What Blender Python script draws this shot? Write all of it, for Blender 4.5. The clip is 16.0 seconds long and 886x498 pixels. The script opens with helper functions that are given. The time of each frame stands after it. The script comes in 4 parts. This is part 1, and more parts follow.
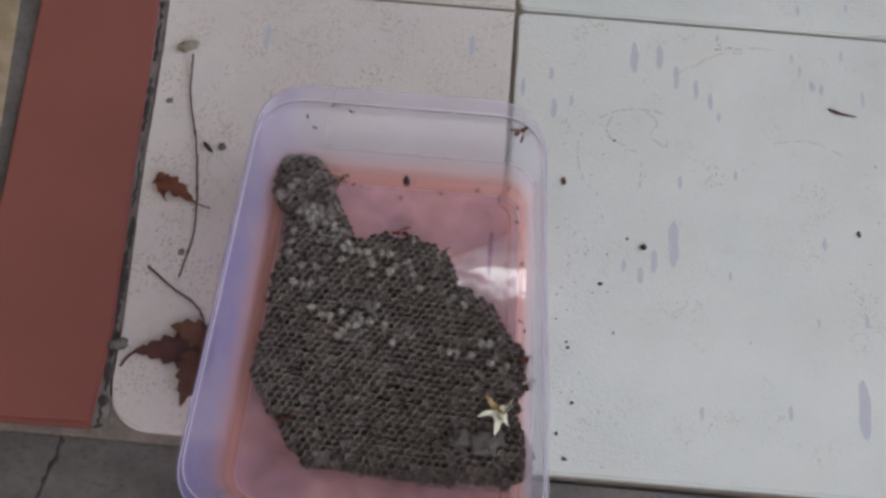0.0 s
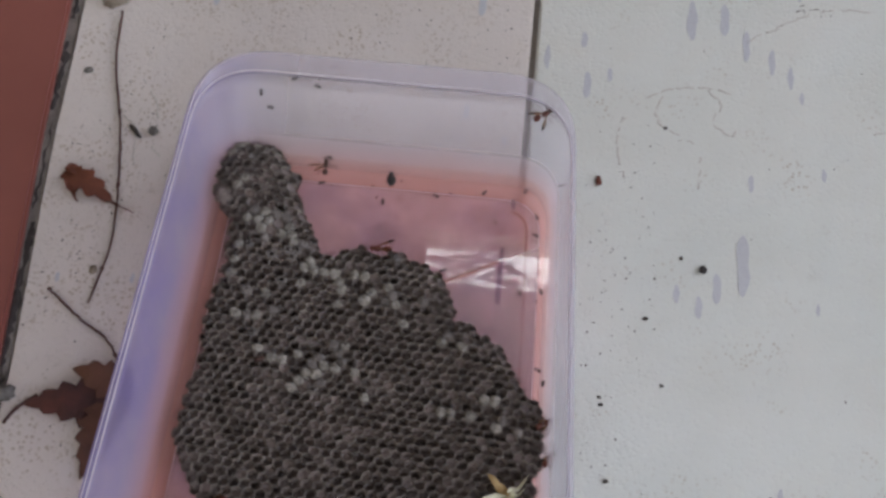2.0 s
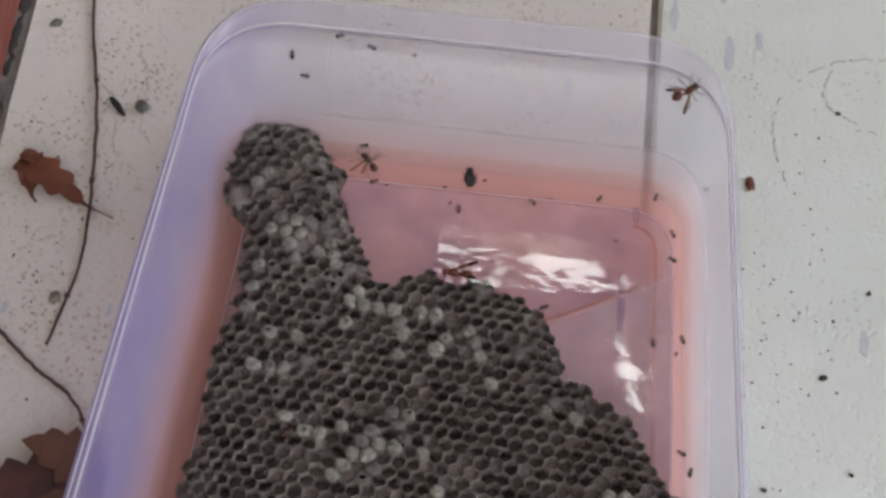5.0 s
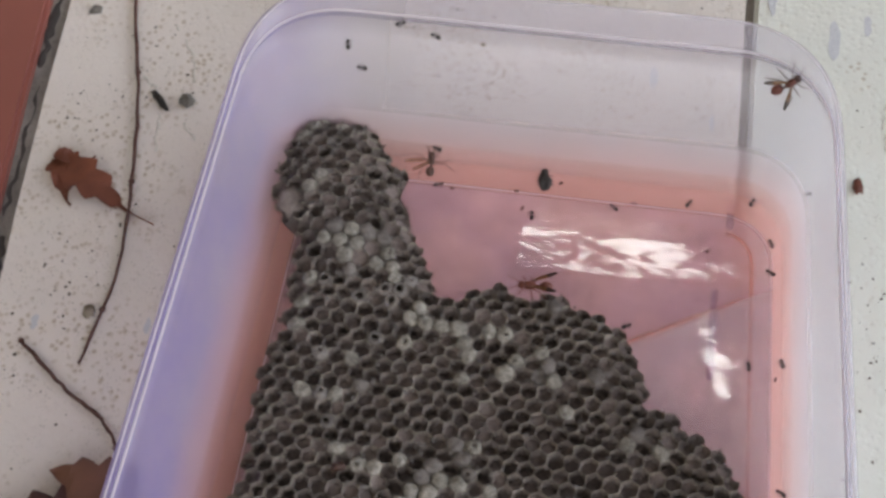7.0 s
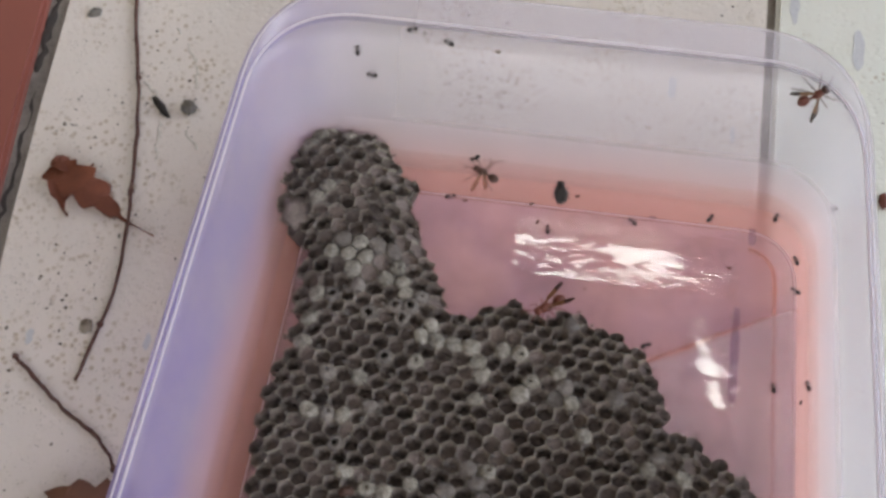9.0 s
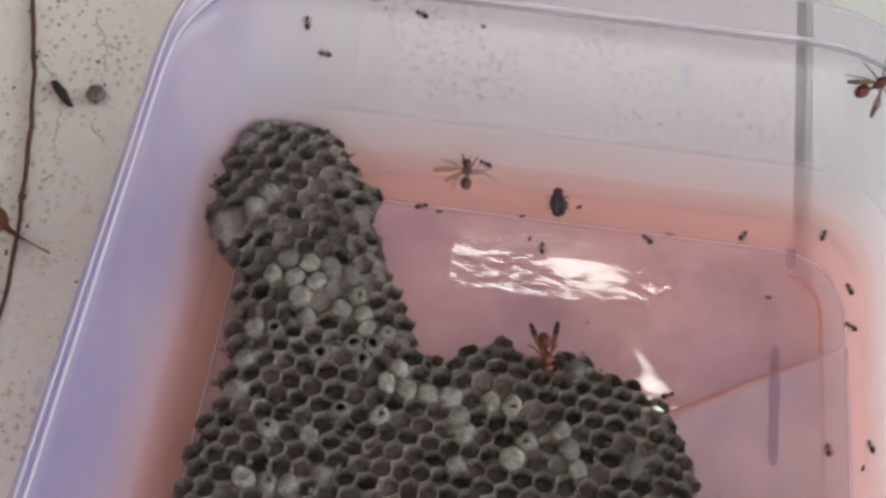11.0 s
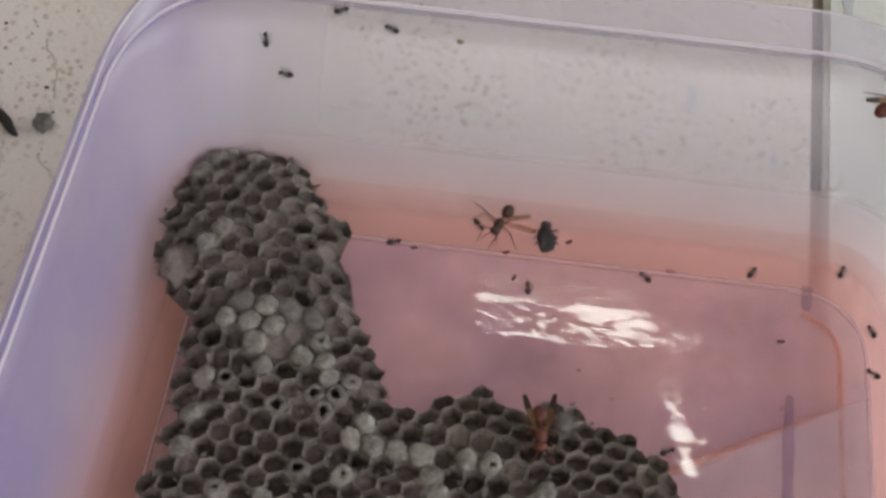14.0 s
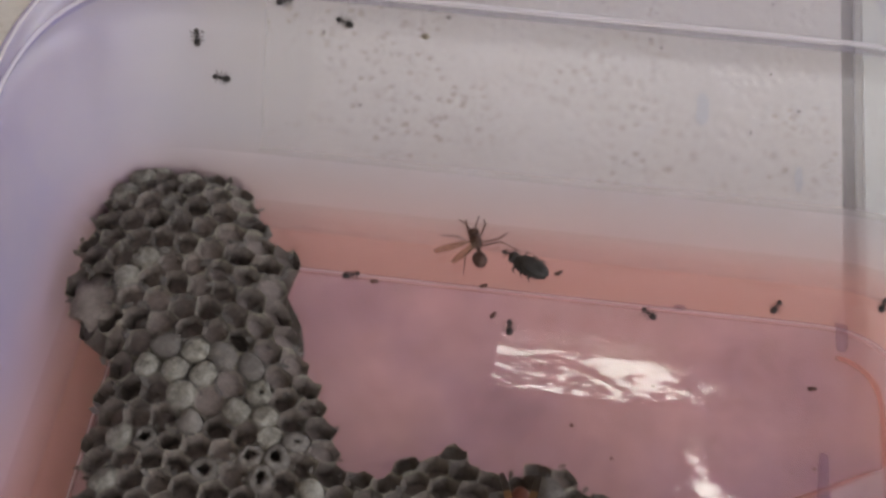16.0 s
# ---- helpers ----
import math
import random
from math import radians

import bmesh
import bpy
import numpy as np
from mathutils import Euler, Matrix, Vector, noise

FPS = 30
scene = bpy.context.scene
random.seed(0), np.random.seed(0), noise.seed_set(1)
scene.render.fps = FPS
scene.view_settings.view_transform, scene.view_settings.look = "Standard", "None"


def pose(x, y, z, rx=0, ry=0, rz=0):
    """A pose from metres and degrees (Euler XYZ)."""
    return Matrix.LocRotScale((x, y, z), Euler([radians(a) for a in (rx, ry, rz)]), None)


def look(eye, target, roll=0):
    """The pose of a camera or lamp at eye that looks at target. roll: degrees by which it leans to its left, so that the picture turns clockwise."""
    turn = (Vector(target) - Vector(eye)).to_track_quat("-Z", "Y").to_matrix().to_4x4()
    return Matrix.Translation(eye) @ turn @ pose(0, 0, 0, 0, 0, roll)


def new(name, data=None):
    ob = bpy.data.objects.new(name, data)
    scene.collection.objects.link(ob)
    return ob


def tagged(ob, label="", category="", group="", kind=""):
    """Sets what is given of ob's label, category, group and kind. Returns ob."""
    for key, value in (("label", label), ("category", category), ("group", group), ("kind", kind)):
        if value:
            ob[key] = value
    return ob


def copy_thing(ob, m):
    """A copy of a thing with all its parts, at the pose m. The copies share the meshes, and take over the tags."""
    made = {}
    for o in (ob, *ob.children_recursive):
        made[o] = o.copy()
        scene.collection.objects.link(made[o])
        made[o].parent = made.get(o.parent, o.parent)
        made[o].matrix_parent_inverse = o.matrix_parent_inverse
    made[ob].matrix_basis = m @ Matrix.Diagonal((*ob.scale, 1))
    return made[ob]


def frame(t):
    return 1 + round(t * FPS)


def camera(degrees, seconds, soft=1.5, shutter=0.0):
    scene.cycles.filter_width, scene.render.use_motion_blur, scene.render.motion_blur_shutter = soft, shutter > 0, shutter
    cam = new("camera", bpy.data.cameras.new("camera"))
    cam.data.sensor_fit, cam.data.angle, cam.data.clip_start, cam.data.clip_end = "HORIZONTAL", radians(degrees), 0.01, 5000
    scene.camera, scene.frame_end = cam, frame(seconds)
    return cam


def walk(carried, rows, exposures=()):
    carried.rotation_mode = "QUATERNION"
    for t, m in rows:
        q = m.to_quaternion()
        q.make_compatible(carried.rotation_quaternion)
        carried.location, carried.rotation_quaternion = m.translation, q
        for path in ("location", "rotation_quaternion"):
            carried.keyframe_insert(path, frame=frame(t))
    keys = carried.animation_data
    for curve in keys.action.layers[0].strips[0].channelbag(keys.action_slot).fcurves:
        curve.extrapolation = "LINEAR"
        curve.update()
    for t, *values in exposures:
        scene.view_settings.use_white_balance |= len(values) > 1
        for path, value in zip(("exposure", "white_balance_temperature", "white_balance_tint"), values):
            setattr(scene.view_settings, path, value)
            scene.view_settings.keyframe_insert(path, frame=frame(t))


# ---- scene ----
import functools

cam = camera(29.29, 16.0, soft=3.0)
walk(cam, [
    (0, pose(-0.0243, -0.8266, 0.9473, 32.84, -2.08, 4.27)),
    (0.5, pose(-0.0039, -0.7796, 0.8929, 32.44, -1.07, 5.08)),
    (1, pose(-0.0030, -0.6924, 0.7726, 31.90, -0.88, 5.43)),
    (1.5, pose(-0.0055, -0.6565, 0.7279, 31.80, -1.09, 5.33)),
    (2, pose(-0.0088, -0.6583, 0.7310, 32.01, -1.45, 5.49)),
    (2.5, pose(-0.0143, -0.6448, 0.7132, 32.06, -1.32, 5.36)),
    (3, pose(-0.0262, -0.6333, 0.6966, 31.99, -1.51, 5.19)),
    (3.5, pose(-0.0389, -0.6103, 0.6664, 31.84, -1.97, 5.16)),
    (6, pose(-0.0551, -0.4891, 0.4909, 31.32, -1.47, 7.12)),
    (6.5, pose(-0.0525, -0.4847, 0.4910, 31.05, -0.18, 7.68)),
    (7, pose(-0.0525, -0.4838, 0.4894, 30.89, 0.34, 7.78)),
    (7.5, pose(-0.0521, -0.4829, 0.4893, 30.52, 0.09, 8.05)),
    (8, pose(-0.0543, -0.4780, 0.4837, 30.72, -0.04, 8.20)),
    (10.5, pose(-0.0747, -0.4359, 0.4136, 31.24, -1.59, 7.13)),
    (11, pose(-0.0789, -0.4160, 0.3840, 31.41, -2.36, 7.01)),
    (11.5, pose(-0.0771, -0.4160, 0.3841, 31.75, -2.29, 6.70)),
    (12, pose(-0.0700, -0.4129, 0.3854, 31.66, -1.27, 7.16)),
    (12.5, pose(-0.0782, -0.4109, 0.3774, 31.95, -2.33, 6.42)),
    (13, pose(-0.0791, -0.4054, 0.3685, 32.07, -2.24, 6.32)),
    (13.5, pose(-0.0680, -0.4007, 0.3569, 32.74, -1.05, 7.23)),
    (14, pose(-0.0667, -0.3936, 0.3467, 33.05, -1.28, 7.36)),
    (14.5, pose(-0.0603, -0.3864, 0.3341, 33.40, -1.07, 7.31)),
    (15, pose(-0.0589, -0.3780, 0.3205, 33.71, -0.80, 7.20)),
    (15.5, pose(-0.0588, -0.3717, 0.3056, 34.40, -0.60, 7.32)),
    (16, pose(-0.0584, -0.3627, 0.2936, 34.92, -0.33, 7.31)),
], exposures=[(0, 3.98, 6050, 13), (1.5, 3.95, 6080, 13), (3.5, 4.03, 6150, 12), (6, 4.30, 6300, 9), (8, 4.46, 6350, 9), (12, 4.39, 6450, 8), (16, 4.13, 6580, 9)])

# ---- sky and daylight: assumed shaded porch, lamps added at right and in front ----
SUN_ELEVATION, SUN_AZIMUTH = radians(42), radians(70)
scene.cycles.transparent_max_bounces = 24
world = bpy.data.worlds.new("sky")
scene.world = world
world.use_nodes = True
wn = world.node_tree
sky = wn.nodes.new("ShaderNodeTexSky")
sky.sky_type = "NISHITA"
sky.sun_disc = False
sky.sun_elevation, sky.sun_rotation = SUN_ELEVATION, SUN_AZIMUTH
sky.air_density, sky.dust_density = 1.0, 6.0
background = wn.nodes["Background"]
wn.links.new(sky.outputs[0], background.inputs[0])
background.inputs[1].default_value = 0.15
sun = new("sun", bpy.data.lights.new("sun", "SUN"))
sun.data.energy, sun.data.angle, sun.data.color = 0.5, radians(25), (1.0, 0.96, 0.9)
sun.matrix_world = look((4 * math.sin(SUN_AZIMUTH), 4 * math.cos(SUN_AZIMUTH), 4 * math.tan(SUN_ELEVATION)), (0, 0, 0))


def added_area_lamp(name, eye, target, width, height, energy, color):
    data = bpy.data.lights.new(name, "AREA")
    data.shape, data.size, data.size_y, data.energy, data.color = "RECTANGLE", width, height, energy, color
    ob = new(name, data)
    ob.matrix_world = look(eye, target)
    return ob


# Area lamps added in unseen openings stand in for daylight
added_area_lamp("added_side_lamp", (2.98, 0.0, 1.35), (0, 0.0, 1.35), 3.6, 1.9, 4.6, (0.98, 0.975, 1.0))
added_area_lamp("added_front_lamp", (0.6, -2.98, 1.4), (0.6, 0, 1.4), 2.4, 1.8, 1.7, (1.0, 0.97, 0.95))
# Lamps added above the ceiling gaps to brighten the liquid's reflections
added_area_lamp("gap_glint_lamp", (0.0645, 1.2575, 2.50), (0.0645, 1.2575, 0), 0.47, 0.17, 0.10, (1.0, 0.97, 0.52))
added_area_lamp("hole_glint_lamp", (0.240, 1.0475, 2.50), (0.240, 1.0475, 0), 0.14, 0.22, 0.042, (1.0, 0.97, 0.52))


# ---- materials ----
class Nodes:
    """A node material with a few shortcuts."""

    def __init__(self, name):
        self.mat = bpy.data.materials.new(name)
        self.mat.use_nodes = True
        self.tree = self.mat.node_tree
        self.tree.nodes.clear()
        self.out = self.tree.nodes.new("ShaderNodeOutputMaterial")

    def add(self, kind, sets=(), **links):
        n = self.tree.nodes.new(kind)
        for key, value in dict(sets).items():
            n.inputs[key].default_value = value
        for key, socket in links.items():
            self.tree.links.new(socket, n.inputs[key])
        return n

    def link(self, a, b):
        self.tree.links.new(a, b)

    def coords(self):
        return self.add("ShaderNodeTexCoord").outputs["Object"]

    def place(self):
        return self.add("ShaderNodeNewGeometry").outputs["Position"]

    def noise(self, scale, detail=4.0, rough=0.55, vector=None):
        n = self.add("ShaderNodeTexNoise", {"Scale": scale, "Detail": detail, "Roughness": rough})
        self.link(vector or self.place(), n.inputs["Vector"])
        return n.outputs["Fac"]

    def ramp(self, fac, stops):
        n = self.add("ShaderNodeValToRGB", Fac=fac)
        while len(n.color_ramp.elements) < len(stops):
            n.color_ramp.elements.new(0.5)
        for e, (at, c) in zip(n.color_ramp.elements, stops):
            e.position, e.color = at, (*c, 1) if len(c) == 3 else c
        return n.outputs["Color"]

    def mix(self, fac, a, b, mode="MIX"):
        n = self.tree.nodes.new("ShaderNodeMix")
        n.data_type, n.blend_type = "RGBA", mode
        for i, v in ((0, fac), (6, a), (7, b)):
            if hasattr(v, "is_linked"):
                self.link(v, n.inputs[i])
            elif isinstance(v, (int, float)):
                n.inputs[i].default_value = v
            else:
                n.inputs[i].default_value = (*v, 1)
        return n.outputs[2]

    def bump(self, height, strength=0.3, distance=0.001):
        n = self.add("ShaderNodeBump", {"Strength": strength, "Distance": distance}, Height=height)
        return n.outputs["Normal"]

    def solid(self, color, rough=0.6, normal=None, metal=0.0, specular=0.5, **more):
        p = self.add("ShaderNodeBsdfPrincipled", {"Metallic": metal, "Specular IOR Level": specular, **more})
        if hasattr(color, "is_linked"):
            self.link(color, p.inputs["Base Color"])
        else:
            p.inputs["Base Color"].default_value = (*color, 1)
        if hasattr(rough, "is_linked"):
            self.link(rough, p.inputs["Roughness"])
        else:
            p.inputs["Roughness"].default_value = rough
        if normal is not None:
            self.link(normal, p.inputs["Normal"])
        self.link(p.outputs[0], self.out.inputs[0])
        return self.mat


def tile_material(name, plain, worn_white, wear):
    m = Nodes(name)
    spots = m.add("ShaderNodeTexVoronoi", {"Scale": 380.0, "Randomness": 1.0}, Vector=m.place())
    fine = m.add("ShaderNodeTexVoronoi", {"Scale": 900.0, "Randomness": 1.0}, Vector=m.place())
    patchy = m.noise(9, 5)
    base = m.mix(m.ramp(patchy, [(0.35, (0, 0, 0)), (0.7, (1, 1, 1))]), plain, worn_white)
    base = m.mix(m.mix(0.30, (0, 0, 0), m.ramp(m.noise(5, 6, 0.65), [(0.42, (0, 0, 0)), (0.72, (1, 1, 1))])), base, (0.58, 0.53, 0.44))
    pits = m.ramp(spots.outputs["Distance"], [(0.20, (1, 1, 1)), (0.40, (0, 0, 0))])
    pits = m.mix(m.ramp(m.noise(600, 2), [(0.34, (0, 0, 0)), (0.50, (1, 1, 1))]), (0, 0, 0), pits)
    pitted = m.ramp(m.noise(26, 4), [(0.53 - wear, (0, 0, 0)), (0.66 - wear, (1, 1, 1))])
    worn = m.mix(pitted, (0, 0, 0), pits)
    base = m.mix(m.mix(0.66, (0, 0, 0), worn), base, (0.34, 0.265, 0.165))
    specks = m.mix(m.ramp(m.noise(70, 3), [(0.50 - wear, (0, 0, 0)), (0.68 - wear, (1, 1, 1))]), (0, 0, 0), m.ramp(fine.outputs["Distance"], [(0.10, (1, 1, 1)), (0.24, (0, 0, 0))]))
    base = m.mix(m.mix(0.8, (0, 0, 0), specks), base, (0.17, 0.14, 0.11))
    dirt = m.ramp(m.noise(140, 6, 0.7), [(0.59, (0, 0, 0)), (0.72, (1, 1, 1))])
    dirt = m.mix(m.ramp(m.noise(14, 3), [(0.50 - wear, (0, 0, 0)), (0.72 - wear, (1, 1, 1))]), (0, 0, 0), dirt)
    base = m.mix(m.mix(0.60, (0, 0, 0), dirt), base, (0.33, 0.28, 0.22))
    height = m.mix(0.5, m.noise(330, 3), m.ramp(spots.outputs["Distance"], [(0.05, (0, 0, 0)), (0.5, (1, 1, 1))]))
    return m.solid(base, 0.42, m.bump(m.mix(0.25, height, m.noise(1100, 3)), 0.45, 0.0012))


def cement_material(name, a, b, scale=1.0):
    m = Nodes(name)
    base = m.mix(m.ramp(m.noise(28 * scale, 6, 0.65), [(0.35, (0, 0, 0)), (0.68, (1, 1, 1))]), a, b)
    base = m.mix(m.mix(0.5, (0, 0, 0), m.ramp(m.noise(300 * scale, 3), [(0.55, (0, 0, 0)), (0.7, (1, 1, 1))])), base, tuple(0.5 * v for v in a))
    return m.solid(base, 0.85, m.bump(m.noise(180 * scale, 6, 0.7), 0.6, 0.002))


def red_material():
    m = Nodes("red_oxide_paint")
    base = m.mix(m.ramp(m.noise(12, 5), [(0.3, (0, 0, 0)), (0.75, (1, 1, 1))]), (0.245, 0.085, 0.067), (0.295, 0.103, 0.080))
    base = m.mix(m.mix(0.6, (0, 0, 0), m.ramp(m.noise(120, 5, 0.7), [(0.66, (0, 0, 0)), (0.74, (1, 1, 1))])), base, (0.17, 0.055, 0.045))
    return m.solid(base, 0.42, m.bump(m.noise(420, 4), 0.12, 0.0006))


def clear_material(name, through_color, body_color, body, ior, rough, blotch=0.0, behind=0.5, ripple=0.0, wedge=None, grain=60, sides=0.0, cloud=None, stained=False):
    """A thin translucent wall: lets light through with a tint, scatters some of it, and shines by Fresnel."""
    m = Nodes(name)
    clear = m.add("ShaderNodeBsdfTransparent", {"Color": (*through_color, 1)})
    milky = m.add("ShaderNodeBsdfDiffuse", {"Color": (*body_color, 1)})
    glow = m.add("ShaderNodeBsdfTranslucent", {"Color": (*body_color, 1)})
    scatter = m.add("ShaderNodeMixShader", {0: behind})
    m.link(milky.outputs[0], scatter.inputs[1])
    m.link(glow.outputs[0], scatter.inputs[2])
    mixed = m.add("ShaderNodeMixShader", {0: body})
    if blotch:
        grade = m.add("ShaderNodeMapRange", {"From Min": 0.3, "From Max": 0.7, "To Min": body - blotch, "To Max": body + blotch}, Value=m.noise(grain, 4))
        m.link(grade.outputs[0], mixed.inputs[0])
    if cloud:
        # Lavender clouds painted in for a dim bluish reflection on the liquid
        violet_tone = m.ramp(m.noise(16, 5, 0.6), [(0.44, (0, 0, 0)), (0.62, (1, 1, 1))])
        m.link(m.mix(violet_tone, body_color, cloud), milky.inputs["Color"])
    # Grazing lavender sheen of the left wall is painted in by position
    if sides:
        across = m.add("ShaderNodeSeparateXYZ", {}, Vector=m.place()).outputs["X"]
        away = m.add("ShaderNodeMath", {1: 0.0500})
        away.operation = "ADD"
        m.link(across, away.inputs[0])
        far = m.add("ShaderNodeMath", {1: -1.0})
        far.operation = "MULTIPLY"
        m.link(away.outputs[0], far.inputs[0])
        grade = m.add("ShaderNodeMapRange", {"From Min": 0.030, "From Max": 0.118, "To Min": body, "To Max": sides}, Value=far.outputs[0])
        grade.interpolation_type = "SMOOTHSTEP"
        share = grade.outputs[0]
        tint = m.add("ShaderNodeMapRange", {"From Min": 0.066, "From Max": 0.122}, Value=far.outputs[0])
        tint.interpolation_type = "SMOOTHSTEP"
        painted_tone = m.mix(tint.outputs[0], body_color, m.mix(m.ramp(m.noise(22, 4, 0.6), [(0.38, (0, 0, 0)), (0.66, (1, 1, 1))]), (0.56, 0.505, 0.96), (0.68, 0.625, 0.92)))
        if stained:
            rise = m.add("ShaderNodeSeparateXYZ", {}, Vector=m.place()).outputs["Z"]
            # Haze seen low in the slanting wall is painted by height
            low_haze = m.add("ShaderNodeMapRange", {"From Min": 0.0303, "From Max": 0.0280, "To Min": 0.0, "To Max": 0.36}, Value=rise)
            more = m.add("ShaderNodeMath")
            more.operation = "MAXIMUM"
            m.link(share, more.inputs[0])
            m.link(low_haze.outputs[0], more.inputs[1])
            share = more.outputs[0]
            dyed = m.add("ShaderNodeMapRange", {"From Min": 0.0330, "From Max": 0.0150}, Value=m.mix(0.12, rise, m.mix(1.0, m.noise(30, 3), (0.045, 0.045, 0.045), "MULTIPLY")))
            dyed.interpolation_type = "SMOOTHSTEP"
            painted_tone = m.mix(dyed.outputs[0], painted_tone, m.mix(tint.outputs[0], (0.97, 0.71, 0.71), (0.90, 0.60, 0.73)))
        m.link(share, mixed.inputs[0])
        m.link(painted_tone, milky.inputs["Color"])
        m.link(painted_tone, glow.inputs["Color"])
    if wedge:
        height = m.add("ShaderNodeSeparateXYZ", {}, Vector=m.place()).outputs["Z"]
        deep = m.add("ShaderNodeMapRange", {"From Min": wedge[1], "From Max": wedge[0], "To Min": 0.0, "To Max": 1.0}, Value=height)
        deep.interpolation_type = "SMOOTHSTEP"
        share = m.add("ShaderNodeMath", {1: body})
        share.operation = "MULTIPLY"
        m.link(deep.outputs[0], share.inputs[0])
        m.link(share.outputs[0], mixed.inputs[0])
        m.link(m.mix(deep.outputs[0], (1, 1, 1), through_color), clear.inputs["Color"])
    m.link(clear.outputs[0], mixed.inputs[1])
    m.link(scatter.outputs[0], mixed.inputs[2])
    shine = m.add("ShaderNodeBsdfGlossy", {"Roughness": rough})
    if ripple:
        m.link(m.bump(m.noise(38, 3), ripple, 0.001), shine.inputs["Normal"])
    f0 = ((ior - 1) / (ior + 1)) ** 2
    facing = m.add("ShaderNodeLayerWeight", {"Blend": 0.5}).outputs["Facing"]
    power = m.add("ShaderNodeMath", {1: 5.0})
    power.operation = "POWER"
    m.link(facing, power.inputs[0])
    schlick = m.add("ShaderNodeMapRange", {"To Min": f0, "To Max": 0.7 if ior > 1.05 else 0.0}, Value=power.outputs[0])
    last = m.add("ShaderNodeMixShader", Fac=schlick.outputs[0])
    m.link(mixed.outputs[0], last.inputs[1])
    m.link(shine.outputs[0], last.inputs[2])
    m.link(last.outputs[0], m.out.inputs[0])
    return m.mat


def paper_material(name, dark, light, fleck, mottle=120):
    m = Nodes(name)
    rnd = m.add("ShaderNodeObjectInfo").outputs["Random"]
    isle = m.add("ShaderNodeNewGeometry").outputs["Random Per Island"]
    base = m.mix(m.ramp(m.noise(mottle, 6, 0.7), [(0.32, (0, 0, 0)), (0.68, (1, 1, 1))]), dark, light)
    fibre = m.add("ShaderNodeTexNoise", {"Scale": 900.0, "Detail": 5.0, "Roughness": 0.7, "Distortion": 1.5})
    stretched = m.add("ShaderNodeVectorMath", {1: (1.0, 1.0, 0.35)}, Vector=m.place())
    stretched.operation = "MULTIPLY"
    m.link(stretched.outputs[0], fibre.inputs["Vector"])
    base = m.mix(m.mix(0.30, (0, 0, 0), m.ramp(fibre.outputs["Fac"], [(0.45, (0, 0, 0)), (0.62, (1, 1, 1))])), base, tuple(1.5 * v for v in light))
    base = m.mix(m.mix(0.5, (0, 0, 0), m.ramp(m.noise(700, 4, 0.65), [(0.35, (0, 0, 0)), (0.75, (1, 1, 1))])), base, fleck)
    vary = m.add("ShaderNodeMath")
    vary.operation = "ADD"
    m.link(rnd, vary.inputs[0])
    m.link(isle, vary.inputs[1])
    gain = m.add("ShaderNodeMapRange", {"From Min": 0.0, "From Max": 2.0, "To Min": 0.60, "To Max": 1.38}, Value=vary.outputs[0])
    base = m.mix(1.0, base, gain.outputs[0], "MULTIPLY")
    return m.solid(base, 0.92, m.bump(m.noise(1000, 5, 0.75), 0.9, 0.0010), specular=0.2)


def skin_material(name, a, b, scale, rough=0.5, bumpy=0.3):
    m = Nodes(name)
    base = m.mix(m.ramp(m.noise(scale, 5, 0.6), [(0.3, (0, 0, 0)), (0.7, (1, 1, 1))]), a, b)
    return m.solid(base, rough, m.bump(m.noise(scale * 4, 4), bumpy, 0.0004))


TILE = tile_material("glazed_tile", (0.66, 0.70, 0.65), (0.74, 0.775, 0.725), -0.03)
# Left tile: real pits, but red bounce and dimmer light are in its colour
TILE_WORN_TINTED = tile_material("worn_bounce_tinted_tile", (0.66, 0.615, 0.57), (0.75, 0.71, 0.665), 0.09)
GROUT = cement_material("grey_grout", (0.20, 0.172, 0.145), (0.31, 0.272, 0.23), 2.0)
CEMENT = cement_material("rough_cement", (0.10, 0.093, 0.083), (0.18, 0.168, 0.15))
GAP = cement_material("dark_gap_fill", (0.035, 0.032, 0.03), (0.07, 0.06, 0.055), 2.0)
OCHRE = cement_material("ochre_plaster", (0.34, 0.26, 0.15), (0.46, 0.38, 0.26), 2.0)
RED = red_material()
CEILING_PAINT = cement_material("porch_plaster", (0.56, 0.54, 0.56), (0.64, 0.62, 0.64), 0.1)
WALL_PAINT = cement_material("wall_plaster", (0.52, 0.50, 0.48), (0.60, 0.58, 0.56), 0.1)
STREAK = skin_material("blue_grey_glaze_mark", (0.46, 0.48, 0.515), (0.60, 0.62, 0.63), 1200, 0.45)
# Whitish film that paints the reflected veil over the liquid
VEIL = clear_material("painted_reflection_veil", (0.99, 0.98, 0.99), (0.98, 0.88, 0.92), 0.20, 1.02, 0.3, 0.10, 0.1, grain=40)
# Film colour for the tile joint showing through the base
SEAM_FILM = clear_material("violet_seam_film", (0.90, 0.88, 0.93), (0.55, 0.48, 0.58), 0.10, 1.05, 0.4)
MORTAR = cement_material("dark_crumbled_mortar", (0.17, 0.155, 0.138), (0.31, 0.288, 0.26), 2.5)
SCUFF = skin_material("scuffed_glaze", (0.44, 0.42, 0.365), (0.64, 0.625, 0.57), 900, 0.7)
# Lavender wall with the left-hand sheen and low haze put into its colour
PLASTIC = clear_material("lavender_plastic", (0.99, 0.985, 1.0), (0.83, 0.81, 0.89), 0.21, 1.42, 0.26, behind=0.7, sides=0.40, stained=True)
